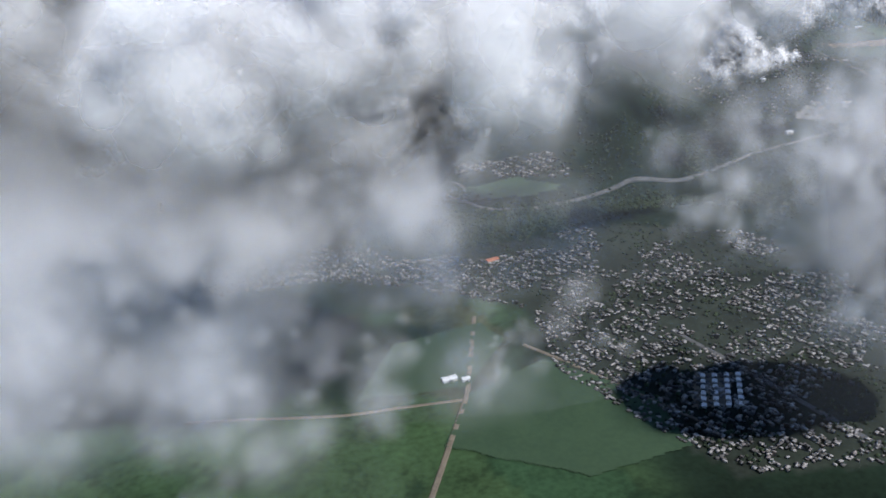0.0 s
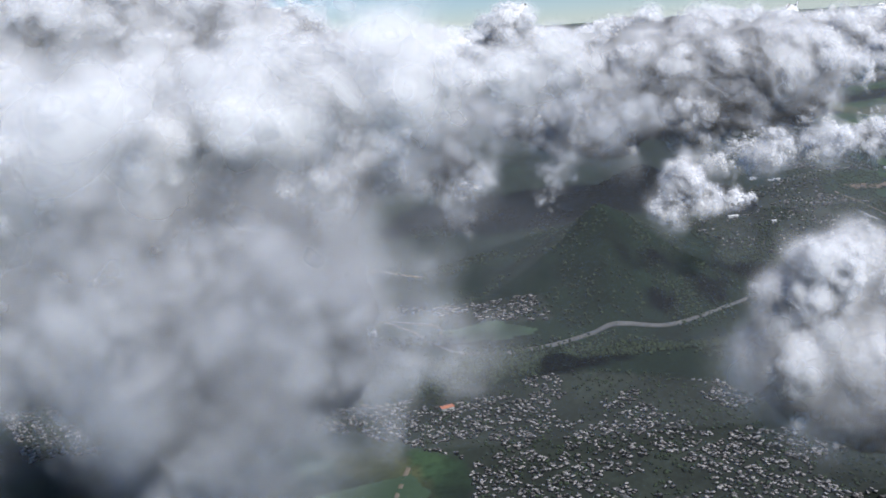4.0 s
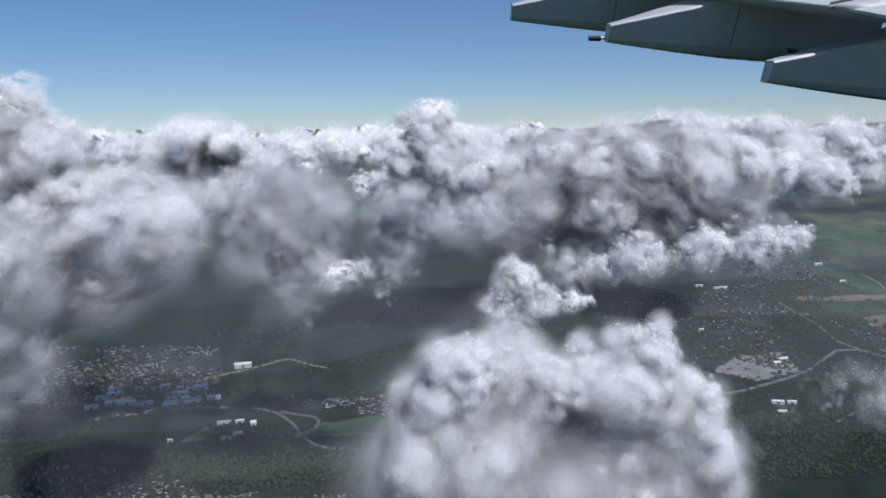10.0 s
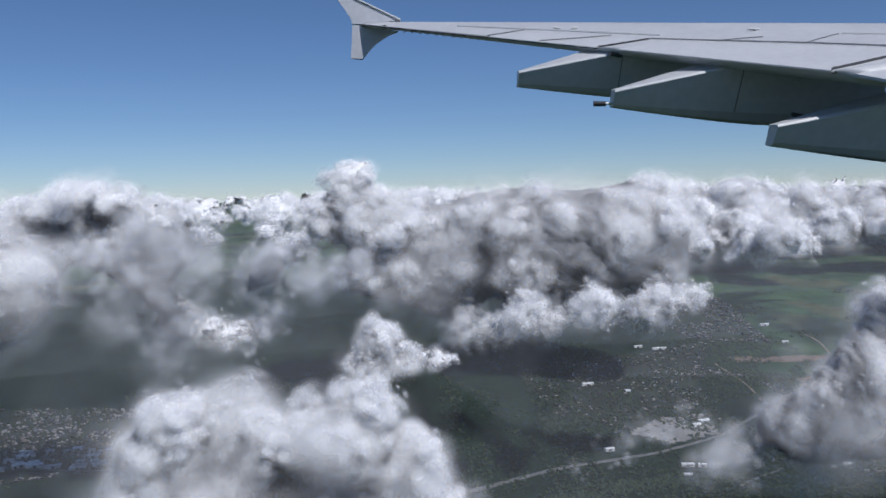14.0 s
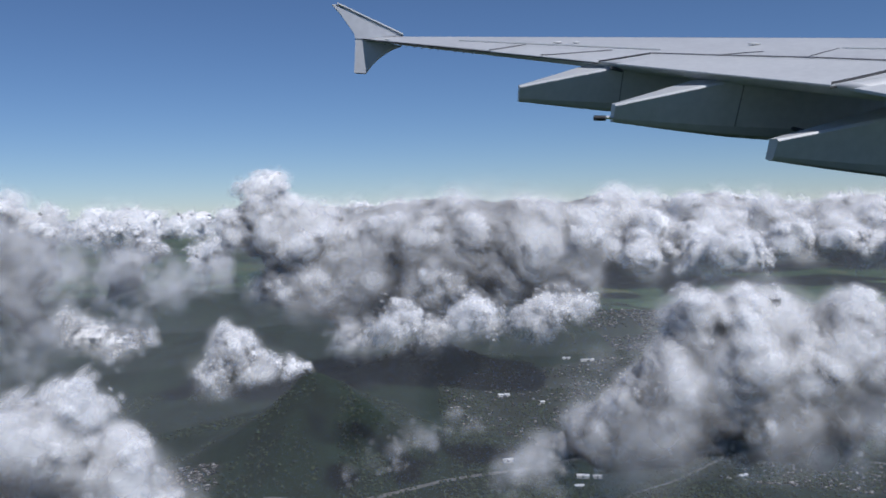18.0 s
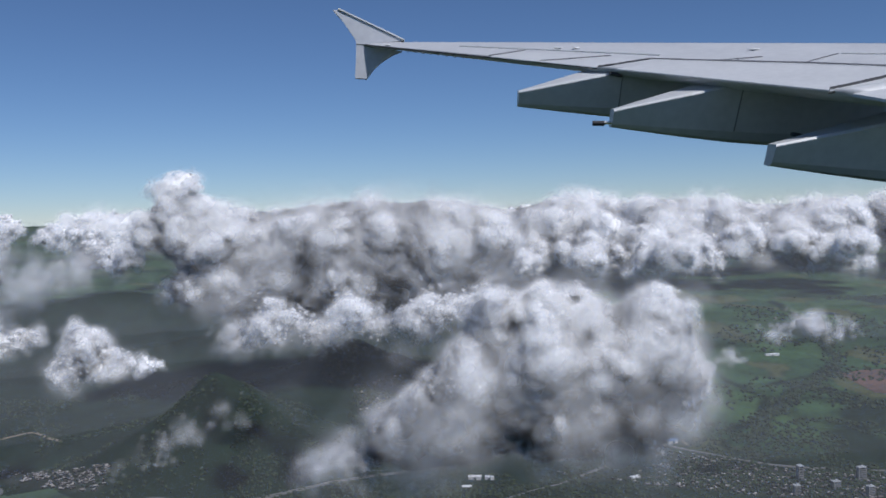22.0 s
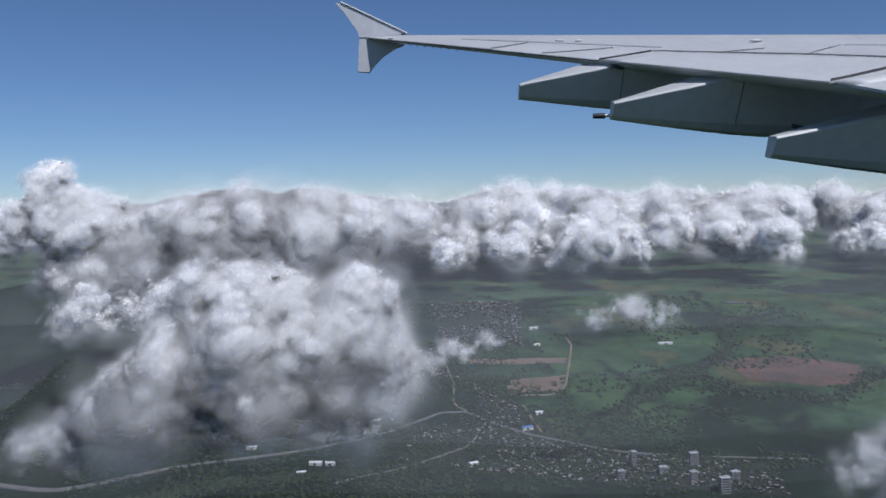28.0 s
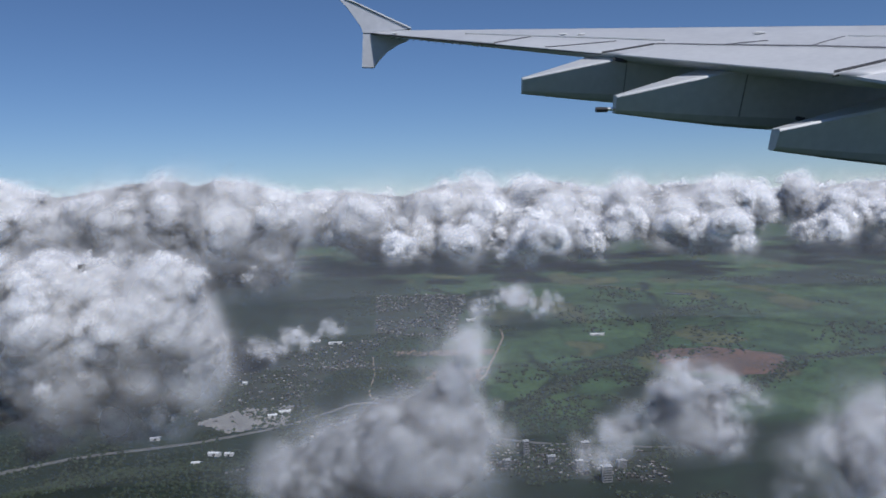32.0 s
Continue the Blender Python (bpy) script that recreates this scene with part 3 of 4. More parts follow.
cloud("pale cloud drifting past close by", [(-57, 34, 40.6, 2.6, 1.7), (-61.5, 33, 40.2, 2.8, 1.8), (-66, 32, 39.2, 3, 2), (-71, 32, 38.4, 3.2, 2.2), (-52, 35, 40.4, 2.2, 1.2), (-76.5, 32, 38.6, 3.2, 2.2), (-82, 32, 38.4, 3.2, 2.2)], 1500, seed=31, mat=CLOUD, big=1.7, soft=0.6)
cloud("thin ragged veil hanging from the cumulus", [(-80, 78, 17, 9, 6), (-68, 77, 17, 6, 6), (-61, 78, 20, 3.5, 5), (-94, 82, 20, 10, 7)], 420, seed=32, mat=MIST, big=1.6, soft=0.6)
cloud("thin torn tail of the large cumulus", [(28.5, 84.1, 13, 2), (25.7, 84.4, 12.2, 2.1), (23, 83.6, 11.4, 2.1), (20.7, 84, 10, 1.8), (26.7, 84.7, 9.5, 1.7)], 380, seed=33, mat=MIST, big=1.5, soft=0.6)
cloud("broad far cumulus field reaching to the horizon", lump_run(_rng, 85, 40, 330, 320, 430, 17, 30, 8, 13, 0.7), 36000, seed=15, kind="stuff", big=1.6, ragged=0.4)
cloud("cumulus rows over the far fields", lump_run(_rng, 34, 70, 330, 285, 335, 15, 22, 6, 9, 0.6), 16000, seed=20, kind="stuff", big=1.55, ragged=0.4)
cloud("far cumulus field along the horizon", lump_run(_rng, 90, -260, 760, 470, 820, 22, 30, 14, 24, 0.5), 18000, seed=16, kind="stuff", big=1.6, ragged=0.4)
cloud("hazy cloud layer on the horizon", lump_run(_rng, 70, -1600, 2400, 900, 2400, 20, 28, 30, 60, 0.25), 9000, seed=19, kind="stuff")
cloud("distant small cumulus heaps", lump_run(_rng, 16, -150, -50, 290, 420, 24, 33, 4, 7, 0.7), 7200, seed=17)
cloud("small shaded cloud heaps", [(-36, 150, 16, 4, 2.5), (-44, 152, 17, 4, 2.5), (-60, 115, 29, 7, 6), (-66, 115, 24, 7, 6)], 4200, seed=18, heart_size=0.4, big=1.2, wisps=0.3)


# ---- haze painted on thin see-through curtains, one behind the other ----
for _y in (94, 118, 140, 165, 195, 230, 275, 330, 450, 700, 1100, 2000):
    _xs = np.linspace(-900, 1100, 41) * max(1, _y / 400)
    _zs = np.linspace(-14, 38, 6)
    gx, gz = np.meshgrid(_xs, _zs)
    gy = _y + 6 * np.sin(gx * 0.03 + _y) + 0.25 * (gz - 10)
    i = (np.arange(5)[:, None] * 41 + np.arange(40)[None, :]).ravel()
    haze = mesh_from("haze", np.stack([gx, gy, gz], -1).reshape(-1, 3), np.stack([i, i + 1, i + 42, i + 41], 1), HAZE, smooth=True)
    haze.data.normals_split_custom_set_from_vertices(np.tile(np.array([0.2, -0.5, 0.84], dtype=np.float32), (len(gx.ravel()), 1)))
    tagged(haze, "pale blue sheet painted as thin haze over the land", "haze", kind="stuff")

# ---- the airliner's wing, built once, as it stands at most times ----
WING_SKIN = worn("wing_paint", (0.47, 0.475, 0.485), (0.55, 0.555, 0.56), 0.004, rough=0.42)
WING_FLAP = worn("flap_paint", (0.50, 0.505, 0.51), (0.57, 0.575, 0.575), 0.005, rough=0.42)
WING_UNDER = worn("fairing_paint", (0.50, 0.505, 0.52), (0.58, 0.585, 0.60), 0.004, rough=0.5)
WING_WHITE = worn("winglet_paint", (0.45, 0.46, 0.49), (0.53, 0.54, 0.57), 0.004, rough=0.45)
SEAM_AND_SHADE = material("dark_seam_and_shade", (0.05, 0.05, 0.055), 0.7)
GREY_SEAM = material("grey_seam", (0.22, 0.22, 0.23), 0.7)
NOZZLE = material("dark_nozzle", (0.03, 0.03, 0.032), 0.5, 0.6)
STRIPE_AND_GLINT = material("pale_stripe", (0.68, 0.68, 0.67), 0.4)
BRIGHT = material("bright_metal", (0.85, 0.85, 0.85), 0.25, 1.0)

WING_TILT, WING_TURN = 0.36, -0.1
WING_M = pose(35, -2.1, 35.61, 87.483 - WING_TILT, 1.43, -3.352 + WING_TURN) @ Matrix(((1, 0, 0, 0), (0, 0, 1, 0), (0, -1, 0, 0), (0, 0, 0, 1)))
wing = new("airplane_wing")
wing.matrix_world = WING_M
tagged(wing, "pale grey airliner wing with an upturned wingtip fence and flap fairings", "airplane wing")


# the wing's own axes: x forward along the flight, y outward along the span, z up
def trail(y):
    """The trailing edge at y."""
    k = (4600 - y) / 2000
    return Vector((-430 + 1597 * k, y, 1121 - 626 * k))


def lead(y):
    """The leading edge at y."""
    k = (4600 - y) / 1460
    return Vector((-218 + 1818 * k, y, 1132 - 363 * k))


def on_wing(y, c, lift=0.0):
    """A place on the upper skin: c = 0 at the trailing edge, 1 at the leading edge."""
    a, b = trail(y), lead(y)
    p = a.lerp(b, c)
    p.z += 0.018 * (b - a).length * math.sin(math.pi * min(1, max(0, c)) ** 1.3) + lift
    return p


def loft(name, rings, mat, parent, label="", smooth=False):
    """A closed body through rings of equal count."""
    bm = bmesh.new()
    rows = [[bm.verts.new(p) for p in ring] for ring in rings]
    for a, b in zip(rows, rows[1:]):
        for i in range(len(a)):
            j = (i + 1) % len(a)
            bm.faces.new((a[i], a[j], b[j], b[i]))
    bm.faces.new(rows[0])
    bm.faces.new(rows[-1][::-1])
    bmesh.ops.recalc_face_normals(bm, faces=bm.faces)
    return part(name, bm, mat, parent, label, smooth)


rings = []
for y in (4600 - 78 * i for i in range(27)):
    chord = (lead(y) - trail(y)).length
    ring = [on_wing(y, i / 20) for i in range(21)]
    for i in range(19, 0, -1):
        p = on_wing(y, i / 20)
        p.z -= chord * 0.10 * math.sin(math.pi * (i / 20) ** 0.8) ** 0.9 + 3
        ring.append(p)
    rings.append(ring)
loft("wing_skin", rings, WING_SKIN, wing, smooth=True)


def panel(name, y0, y1, c0, c1, mat, lift=5.0, thick=9.0, label=""):
    """A plate that lies on the upper skin from y0 to y1 and from chord c0 to c1 (each c a pair for the two ends)."""
    rings = []
    for i in range(9):
        k = i / 8
        y = y0 + (y1 - y0) * k
        ca, cb = c0[0] + (c0[1] - c0[0]) * k, c1[0] + (c1[1] - c1[0]) * k
        top = [on_wing(y, ca + (cb - ca) * j / 5, lift) for j in range(6)]
        rings.append(top + [q + Vector((0, 0, -thick)) for q in top[::-1]])
    return loft(name, rings, mat, wing, label)


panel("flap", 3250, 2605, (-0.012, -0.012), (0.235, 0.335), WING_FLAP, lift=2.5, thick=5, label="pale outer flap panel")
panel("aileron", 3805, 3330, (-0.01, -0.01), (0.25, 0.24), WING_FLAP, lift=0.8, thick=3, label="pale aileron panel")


def strip(name, points, width, mat, lift=6.0, label=""):
    """A narrow band on the upper skin along points of (y, c), with a little height."""
    rings = []
    n = 10
    for (y0, c0), (y1, c1) in zip(points, points[1:]):
        for k in range(n + 1):
            p = on_wing(y0 + (y1 - y0) * k / n, c0 + (c1 - c0) * k / n, lift)
            side = Vector((0.25, 0.1, 1.0)) * width / 2
            back = Vector((0, 3, -2))
            rings.append([p + side, p - side, p - side + back, p + side + back])
    return loft(name, rings, mat, wing, label)


strip("spoiler_seam", [(3320, -0.01), (3320, 0.245)], 4, SEAM_AND_SHADE, label="dark spoiler gap")
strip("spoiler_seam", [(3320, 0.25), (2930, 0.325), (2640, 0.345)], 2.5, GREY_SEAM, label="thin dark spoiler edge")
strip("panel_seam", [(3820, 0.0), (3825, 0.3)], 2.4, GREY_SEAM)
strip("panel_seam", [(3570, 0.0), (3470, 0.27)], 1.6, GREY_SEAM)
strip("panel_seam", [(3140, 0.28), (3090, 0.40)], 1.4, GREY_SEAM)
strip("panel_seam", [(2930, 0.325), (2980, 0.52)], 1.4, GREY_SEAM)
strip("panel_seam", [(2980, 0.53), (2700, 0.56)], 2.5, STRIPE_AND_GLINT)
strip("pale_stripe", [(4150, 0.34), (3350, 0.34)], 4, STRIPE_AND_GLINT)
# shade below the trailing edge, put in as a dark strip
strip("trailing_edge_shade", [(4590, 0.0), (3330, 0.0)], 3.5, SEAM_AND_SHADE, lift=-3, label="dark strip painted as shade under the trailing edge")
strip("flap_gap", [(2605, -0.01), (2640, 0.20), (2600, 0.24)], 20, SEAM_AND_SHADE, lift=2, label="dark open flap gap")
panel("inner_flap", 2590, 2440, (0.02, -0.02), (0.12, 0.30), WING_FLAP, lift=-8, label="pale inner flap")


def at(u, v, y):
    """A place at the span y, by its slope across and up from the cabin window."""
    return u * y, v * y


def fairing(y, tail, top, end, bottom, deep, width):
    """A flap track fairing: a canoe with flat sides, a pale sloping top and a blunt tail.
    tail, top, end: slopes of the tail's upper corner, of the place where the top meets the flap, and how far it runs on forward."""
    x0, z0 = at(*tail, y)
    x1, z1 = at(*top, y)
    x2 = end * y
    zb0 = bottom * y
    rings, top_rings = [], []
    n = 28
    for i in range(n + 1):
        k = (i / n) ** 1.25
        x = x0 + (x2 - x0) * k
        rise = (x - x0) / (x1 - x0)
        zt = z0 + (z1 - z0) * rise
        if rise > 1:
            zt = z1 + 0.25 * (z1 - z0) * (rise - 1)
        zb = zb0 - deep * math.sin(min(1, 1.15 * k) * math.pi / 2)
        w = width * (0.35 + 0.65 * min(1, k / 0.6))
        far = zt * w / y + 0.0105 * y * min(1, rise)
        r = 0.14 * (zt - zb)
        tuck = 0.62 * (zt - zb)
        rings.append([(x, y + 4, zt), (x, y, zt - 6), (x, y + tuck, zb + r), (x, y + tuck + 0.2 * w, zb), (x, y + tuck + 0.6 * w, zb), (x, y + w + tuck, zb + r), (x, y + w, zt + far)])
        top_rings.append([(x, y - 1, zt - 4), (x, y + 3, zt + 3), (x, y + w, zt + far + 3), (x, y + w + 1, zt + far - 4)])
    body = loft("flap_track_fairing", rings, WING_UNDER, wing, "grey flap track fairing")
    cut = [r for r in top_rings if r[0][0] <= x1 + 0.04 * y]
    loft("top_panel", cut, WING_FLAP, body, "pale top panel")
    ring = rings[15]
    line = [Vector(q) + Vector((0, -3, 0)) for q in (ring[1], ring[2])]
    loft("joint", [[line[0], line[0] + Vector((4, 0, 0)), line[0] + Vector((4, 3, 0)), line[0] + Vector((0, 3, 0))],
                   [line[1], line[1] + Vector((4, 0, 0)), line[1] + Vector((4, 3, 0)), line[1] + Vector((0, 3, 0))]], GREY_SEAM, body, "thin panel joint")
    return body


fairing(3300, (0.085, 0.189), (0.1956, 0.2105), 0.345, 0.1748, 30, 170)
fairing(2950, (0.1943, 0.1676), (0.347, 0.1995), 0.52, 0.1514, 46, 185)
fairing(2660, (0.3808, 0.1274), (0.58, 0.166), 0.80, 0.1066, 62, 200)


# winglet: a swept fin above and a smaller fence below the tip
def fence(name, outline, off):
    bm = bmesh.new()
    rows = [[bm.verts.new((u * 4600, 4600 + off + d, v * 4600)) for u, v in outline] for d in (0, 26)]
    bm.faces.new(rows[0])
    bm.faces.new(rows[1][::-1])
    for i in range(len(outline)):
        j = (i + 1) % len(outline)
        bm.faces.new((rows[0][i], rows[1][i], rows[1][j], rows[0][j]))
    bmesh.ops.recalc_face_normals(bm, faces=bm.faces)
    part(name, bm, WING_WHITE, wing, "pale wingtip fence")


fence("upper_fence", [(-0.0474, 0.2476), (-0.0845, 0.2645), (-0.1228, 0.2833), (-0.1293, 0.2833), (-0.1189, 0.272), (-0.1085, 0.2573), (-0.1033, 0.2495), (-0.102, 0.2437), (-0.0936, 0.2437)], 0)
fence("lower_fence", [(-0.102, 0.2440), (-0.1026, 0.225), (-0.1033, 0.2047), (-0.0903, 0.204), (-0.0832, 0.2137), (-0.0741, 0.2229), (-0.0611, 0.2313), (-0.0494, 0.2358), (-0.0936, 0.2430)], 4)
bm = bmesh.new()
a, b = Vector((-0.0468 * 4600, 4592, 0.2478 * 4600)), Vector((-0.1228 * 4600, 4592, 0.2838 * 4600))
for q in (a, b):
    for d in ((0, 0), (0, 7), (30, 7), (30, 0)):
        bm.verts.new(q + Vector((0, d[0], d[1])))
bmesh.ops.convex_hull(bm, input=bm.verts)
part("fence_edge", bm, STRIPE_AND_GLINT, wing, "bright leading edge of the fence")
# static wicks along the outer trailing edge
for k in range(12):
    y = 4400 - 48 * k
    e = trail(y)
    bm = bmesh.new()
    bmesh.ops.create_cone(bm, cap_ends=True, segments=6, radius1=2.0, radius2=1.0, depth=38, matrix=Matrix.Translation((e.x - 14, y, e.z - 9)) @ pose(0, 0, 0, 0, 68, 0))
    part("static_wick", bm, SEAM_AND_SHADE, wing, "thin dark static wick" if k == 0 else "")
# fuel nozzle behind the middle fairing
bm = bmesh.new()
xa, za = at(0.172, 0.1545, 2950)
bmesh.ops.create_cone(bm, cap_ends=True, segments=16, radius1=9, radius2=9, depth=40, matrix=pose(xa + 20, 2990, za, 0, 90, 0))
part("fuel_nozzle", bm, NOZZLE, wing, "dark fuel jettison nozzle")
bm = bmesh.new()
bmesh.ops.create_cone(bm, cap_ends=True, segments=12, radius1=6, radius2=6, depth=34, matrix=pose(xa + 56, 2990, za + 2, 0, 90, 0))
part("nozzle_pipe", bm, BRIGHT, wing, "bright nozzle pipe")
# glints of small reflective bits on the upper skin, put in as pale lumps
for y, c, w in ((4430, 0.02, 16), (3220, 0.57, 26), (3760, 0.42, 22), (3700, 0.44, 18)):
    p = on_wing(y, c, 6)
    bm = bmesh.new()
    bmesh.ops.create_icosphere(bm, subdivisions=2, radius=1, matrix=Matrix.Translation(p) @ Matrix.Diagonal((w, 8, 4, 1)))
    part("skin_glint", bm, STRIPE_AND_GLINT, wing, "small pale lump painted as a glint on the skin", smooth=True)
# hinge brackets under the flap
for u, v, y in ((0.196, 0.2085, 3290), (0.405, 0.1385, 2945)):
    bm = bmesh.new()
    bmesh.ops.create_cube(bm, size=1, matrix=Matrix.Translation((u * y, y - 6, v * y)) @ pose(0, 0, 0, 0, 12, 0) @ Matrix.Diagonal((52, 10, 14, 1)))
    bmesh.ops.bevel(bm, geom=bm.edges[:], offset=3, segments=1, affect="EDGES")
    part("hinge_bracket", bm, SEAM_AND_SHADE, wing, "dark hinge bracket")


# ---- roads, fields and buildings ----
ASPHALT = worn("asphalt", (0.075, 0.075, 0.075), (0.13, 0.13, 0.125), 0.5, rough=0.9)
TRACK = worn("dirt_track", (0.13, 0.105, 0.075), (0.20, 0.165, 0.12), 0.4, rough=0.95)
BROWN_SOIL = worn("brown_soil", (0.11, 0.08, 0.058), (0.17, 0.125, 0.09), 0.25, rough=0.97, bump=0.3)
RED_SOIL = worn("red_soil", (0.045, 0.036, 0.03), (0.13, 0.066, 0.045), 0.12, rough=0.97, bump=0.3)
PITCH = worn("mown_grass", (0.05, 0.10, 0.035), (0.07, 0.13, 0.045), 0.3, rough=0.95)
CROP = worn("crop_green", (0.026, 0.055, 0.025), (0.038, 0.072, 0.032), 0.2, rough=0.95)
GRAVEL = worn("quarry_gravel", (0.13, 0.125, 0.12), (0.24, 0.235, 0.22), 0.4, rough=0.95)
WATER = material("pond_water", (0.05, 0.07, 0.09), 0.08)
HOUSE = worn("house_walls", (0.10, 0.095, 0.088), (0.33, 0.31, 0.29), 1.5, rough=0.85, island=1.2, second=(0.2, 0.17, 0.155))
TREE = worn("tree_leaves", (0.010, 0.020, 0.009), (0.032, 0.05, 0.02), 1.2, rough=0.95, island=0.5, bump=0.5)
WHITE_ROOF = worn("pale_sheet_roof", (0.62, 0.63, 0.64), (0.8, 0.8, 0.79), 0.8, rough=0.5)
GREY_ROOF = worn("grey_sheet_roof", (0.30, 0.31, 0.32), (0.45, 0.45, 0.45), 0.8, rough=0.55)
BLUE_ROOF = worn("blue_sheet_roof", (0.07, 0.14, 0.30), (0.11, 0.2, 0.38), 0.8, rough=0.5)
ORANGE_ROOF = worn("tiled_orange_roof", (0.36, 0.13, 0.07), (0.5, 0.2, 0.11), 0.8, rough=0.8)
RENDERED = worn("rendered_wall", (0.42, 0.41, 0.39), (0.6, 0.59, 0.56), 0.9, rough=0.85)
CONCRETE = worn("grey_concrete", (0.15, 0.15, 0.15), (0.25, 0.25, 0.245), 0.9, rough=0.9)
PANE = material("dark_window_glass", (0.03, 0.035, 0.04), 0.15)


def ribbon(name, line, width, mat, label, category="road", lift=0.16):
    """A road laid over the land along a line on the plan."""
    pts = []
    for i, ((x0, y0), (x1, y1)) in enumerate(zip(line, line[1:])):
        n = max(2, int(math.hypot(x1 - x0, y1 - y0) / 1.0))
        pts += [(x0 + (x1 - x0) * k / n, y0 + (y1 - y0) * k / n) for k in range(n)]
    pts.append(line[-1])
    a = np.array(pts)
    for _ in range(3):
        a[1:-1] = (a[:-2] + 2 * a[1:-1] + a[2:]) / 4
    t = np.gradient(a, axis=0)
    t /= np.linalg.norm(t, axis=1)[:, None]
    nrm = np.stack([-t[:, 1], t[:, 0]], 1) * width / 2
    rows = [a + nrm, a + nrm * 0.5, a, a - nrm * 0.5, a - nrm]
    v = np.stack([np.concatenate([r, (height(r[:, 0], r[:, 1]) + lift)[:, None]], 1) for r in rows], 1)
    top = v[:, 2, 2].copy()
    v[:, :, 2] = np.maximum(v[:, :, 2], top[:, None] - 0.05)
    m = len(a)
    low = v.copy()
    low[:, :, 2] -= 0.5
    ring = np.concatenate([v, low[:, ::-1]], 1)
    i = (np.arange(m - 1)[:, None] * 10 + np.arange(10)[None, :]).ravel()
    j = (np.arange(m - 1)[:, None] * 10 + (np.arange(10)[None, :] + 1) % 10).ravel()
    f = np.stack([i, j, j + 10, i + 10], 1)
    ob = mesh_from(name, ring.reshape(-1, 3), f[:, ::-1], mat)
    return tagged(ob, label, category, kind="structure")


def patch(name, outline, mat, label, category="field", lift=0.12, step=0.8):
    """A field laid over the land inside an outline on the plan."""
    o = np.array(outline)
    xs, ys = np.arange(o[:, 0].min(), o[:, 0].max() + step, step), np.arange(o[:, 1].min(), o[:, 1].max() + step, step)
    gx, gy = np.meshgrid(xs, ys)
    cx, cy = gx[:-1, :-1] + step / 2, gy[:-1, :-1] + step / 2
    wob = 0.7 * (fbm2(cx * 0.5, cy * 0.5, 3, 4.0) - 0.5)
    keep = inside(cx + wob, cy + wob, [tuple(q) for q in outline]).ravel()
    n = len(xs)
    i = (np.arange(len(ys) - 1)[:, None] * n + np.arange(n - 1)[None, :]).ravel()[keep]
    f = np.stack([i, i + 1, i + n + 1, i + n], 1)
    used, back_index = np.unique(f, return_inverse=True)
    x, y = gx.ravel()[used], gy.ravel()[used]
    v = np.stack([x, y, height(x, y) + lift], 1)
    ob = mesh_from(name, v, back_index.reshape(f.shape), mat, smooth=True)
    return tagged(ob, label, category, kind="structure")


HIGHWAY = [(-110, 178), (-90, 174), (-70, 170.2), (-63.4, 170), (-55.5, 168.9), (-49, 164.1), (-45.3, 156), (-43.1, 147), (-40.5, 141.5), (-37.2, 140.5), (-31.1, 140.2), (-24.6, 141), (-18, 142), (-8.2, 142.8), (5, 146), (21, 151.4), (40, 156.2), (55, 163), (67, 173)]
ribbon("road", HIGHWAY, 0.62, ASPHALT, "pale grey dual carriageway curving through green fields")
ribbon("road", [(-48.3, 164.3), (-40.9, 157), (-40.2, 153.5), (-42.4, 144.6)], 0.6, ASPHALT, "grey slip road loop beside the dual carriageway")
ribbon("road", [(-75, 180), (-60.4, 185.6), (-52.7, 189), (-49, 191), (-45, 186.8), (-40, 182)], 0.6, TRACK, "pale hill road")
ribbon("road", [(67, 173.1), (72.6, 173.4), (76.2, 167.9), (83.2, 161.1), (91.1, 155.9), (98.7, 151.6), (112, 147), (130, 141)], 0.6, ASPHALT, "grey road past the roundabout")
ribbon("road", [(84.5, 175.5), (86.1, 161.6)], 0.45, TRACK, "pale side road")
ribbon("road", [(76, 168), (72, 157), (60, 148), (48, 138)], 0.45, ASPHALT, "grey village road")
ribbon("road", [(70, 205), (71, 190), (70, 178), (72.6, 173.4)], 0.4, TRACK, "pale straight street")
ribbon("road", [(103.3, 226), (103.3, 218.5), (98.7, 199.1), (95.3, 185.1), (91.1, 180.5), (82.3, 181.8), (83, 188)], 0.5, TRACK, "pale dirt track round a ploughed field")
ribbon("road", [(-52, 106), (-58, 88), (-64, 76), (-72, 60)], 0.6, TRACK, "reddish dirt track between green fields", lift=0.12)
ribbon("road", [(-48, 97), (-40, 85), (-33, 72)], 0.4, TRACK, "reddish dirt track along the town's edge", lift=0.12)
ribbon("road", [(-90, 92), (-72, 88), (-58, 87)], 0.35, TRACK, "pale farm track", lift=0.12)
ribbon("road", [(-28, 95), (-20, 66), (-14, 50)], 0.7, ASPHALT, "grey town road lined with houses", lift=0.12)
patch("field", [(83.8, 192), (96.6, 193.2), (94.2, 183), (83, 183)], BROWN_SOIL, "bare brown ploughed field beside a track")
patch("field", [(74.9, 209), (99.6, 207.5), (98.9, 202.6), (75.6, 205.1)], BROWN_SOIL, "narrow brown fallow field")
patch("field", [(136.5, 201), (152, 203), (166, 194), (163, 181), (150, 179), (136.3, 184)], RED_SOIL, "red stripped earth of a quarry")
patch("field", [(-64, 150.1), (-61.4, 159.2), (-58.2, 154.6), (-60.6, 150.4)], PITCH, "bright green mown sports pitch", step=0.4)
patch("field", [(37.4, 164.8), (44.2, 171.1), (55, 173.4), (55.1, 163.6), (43.7, 159.8)], GRAVEL, "grey gravel quarry yard")
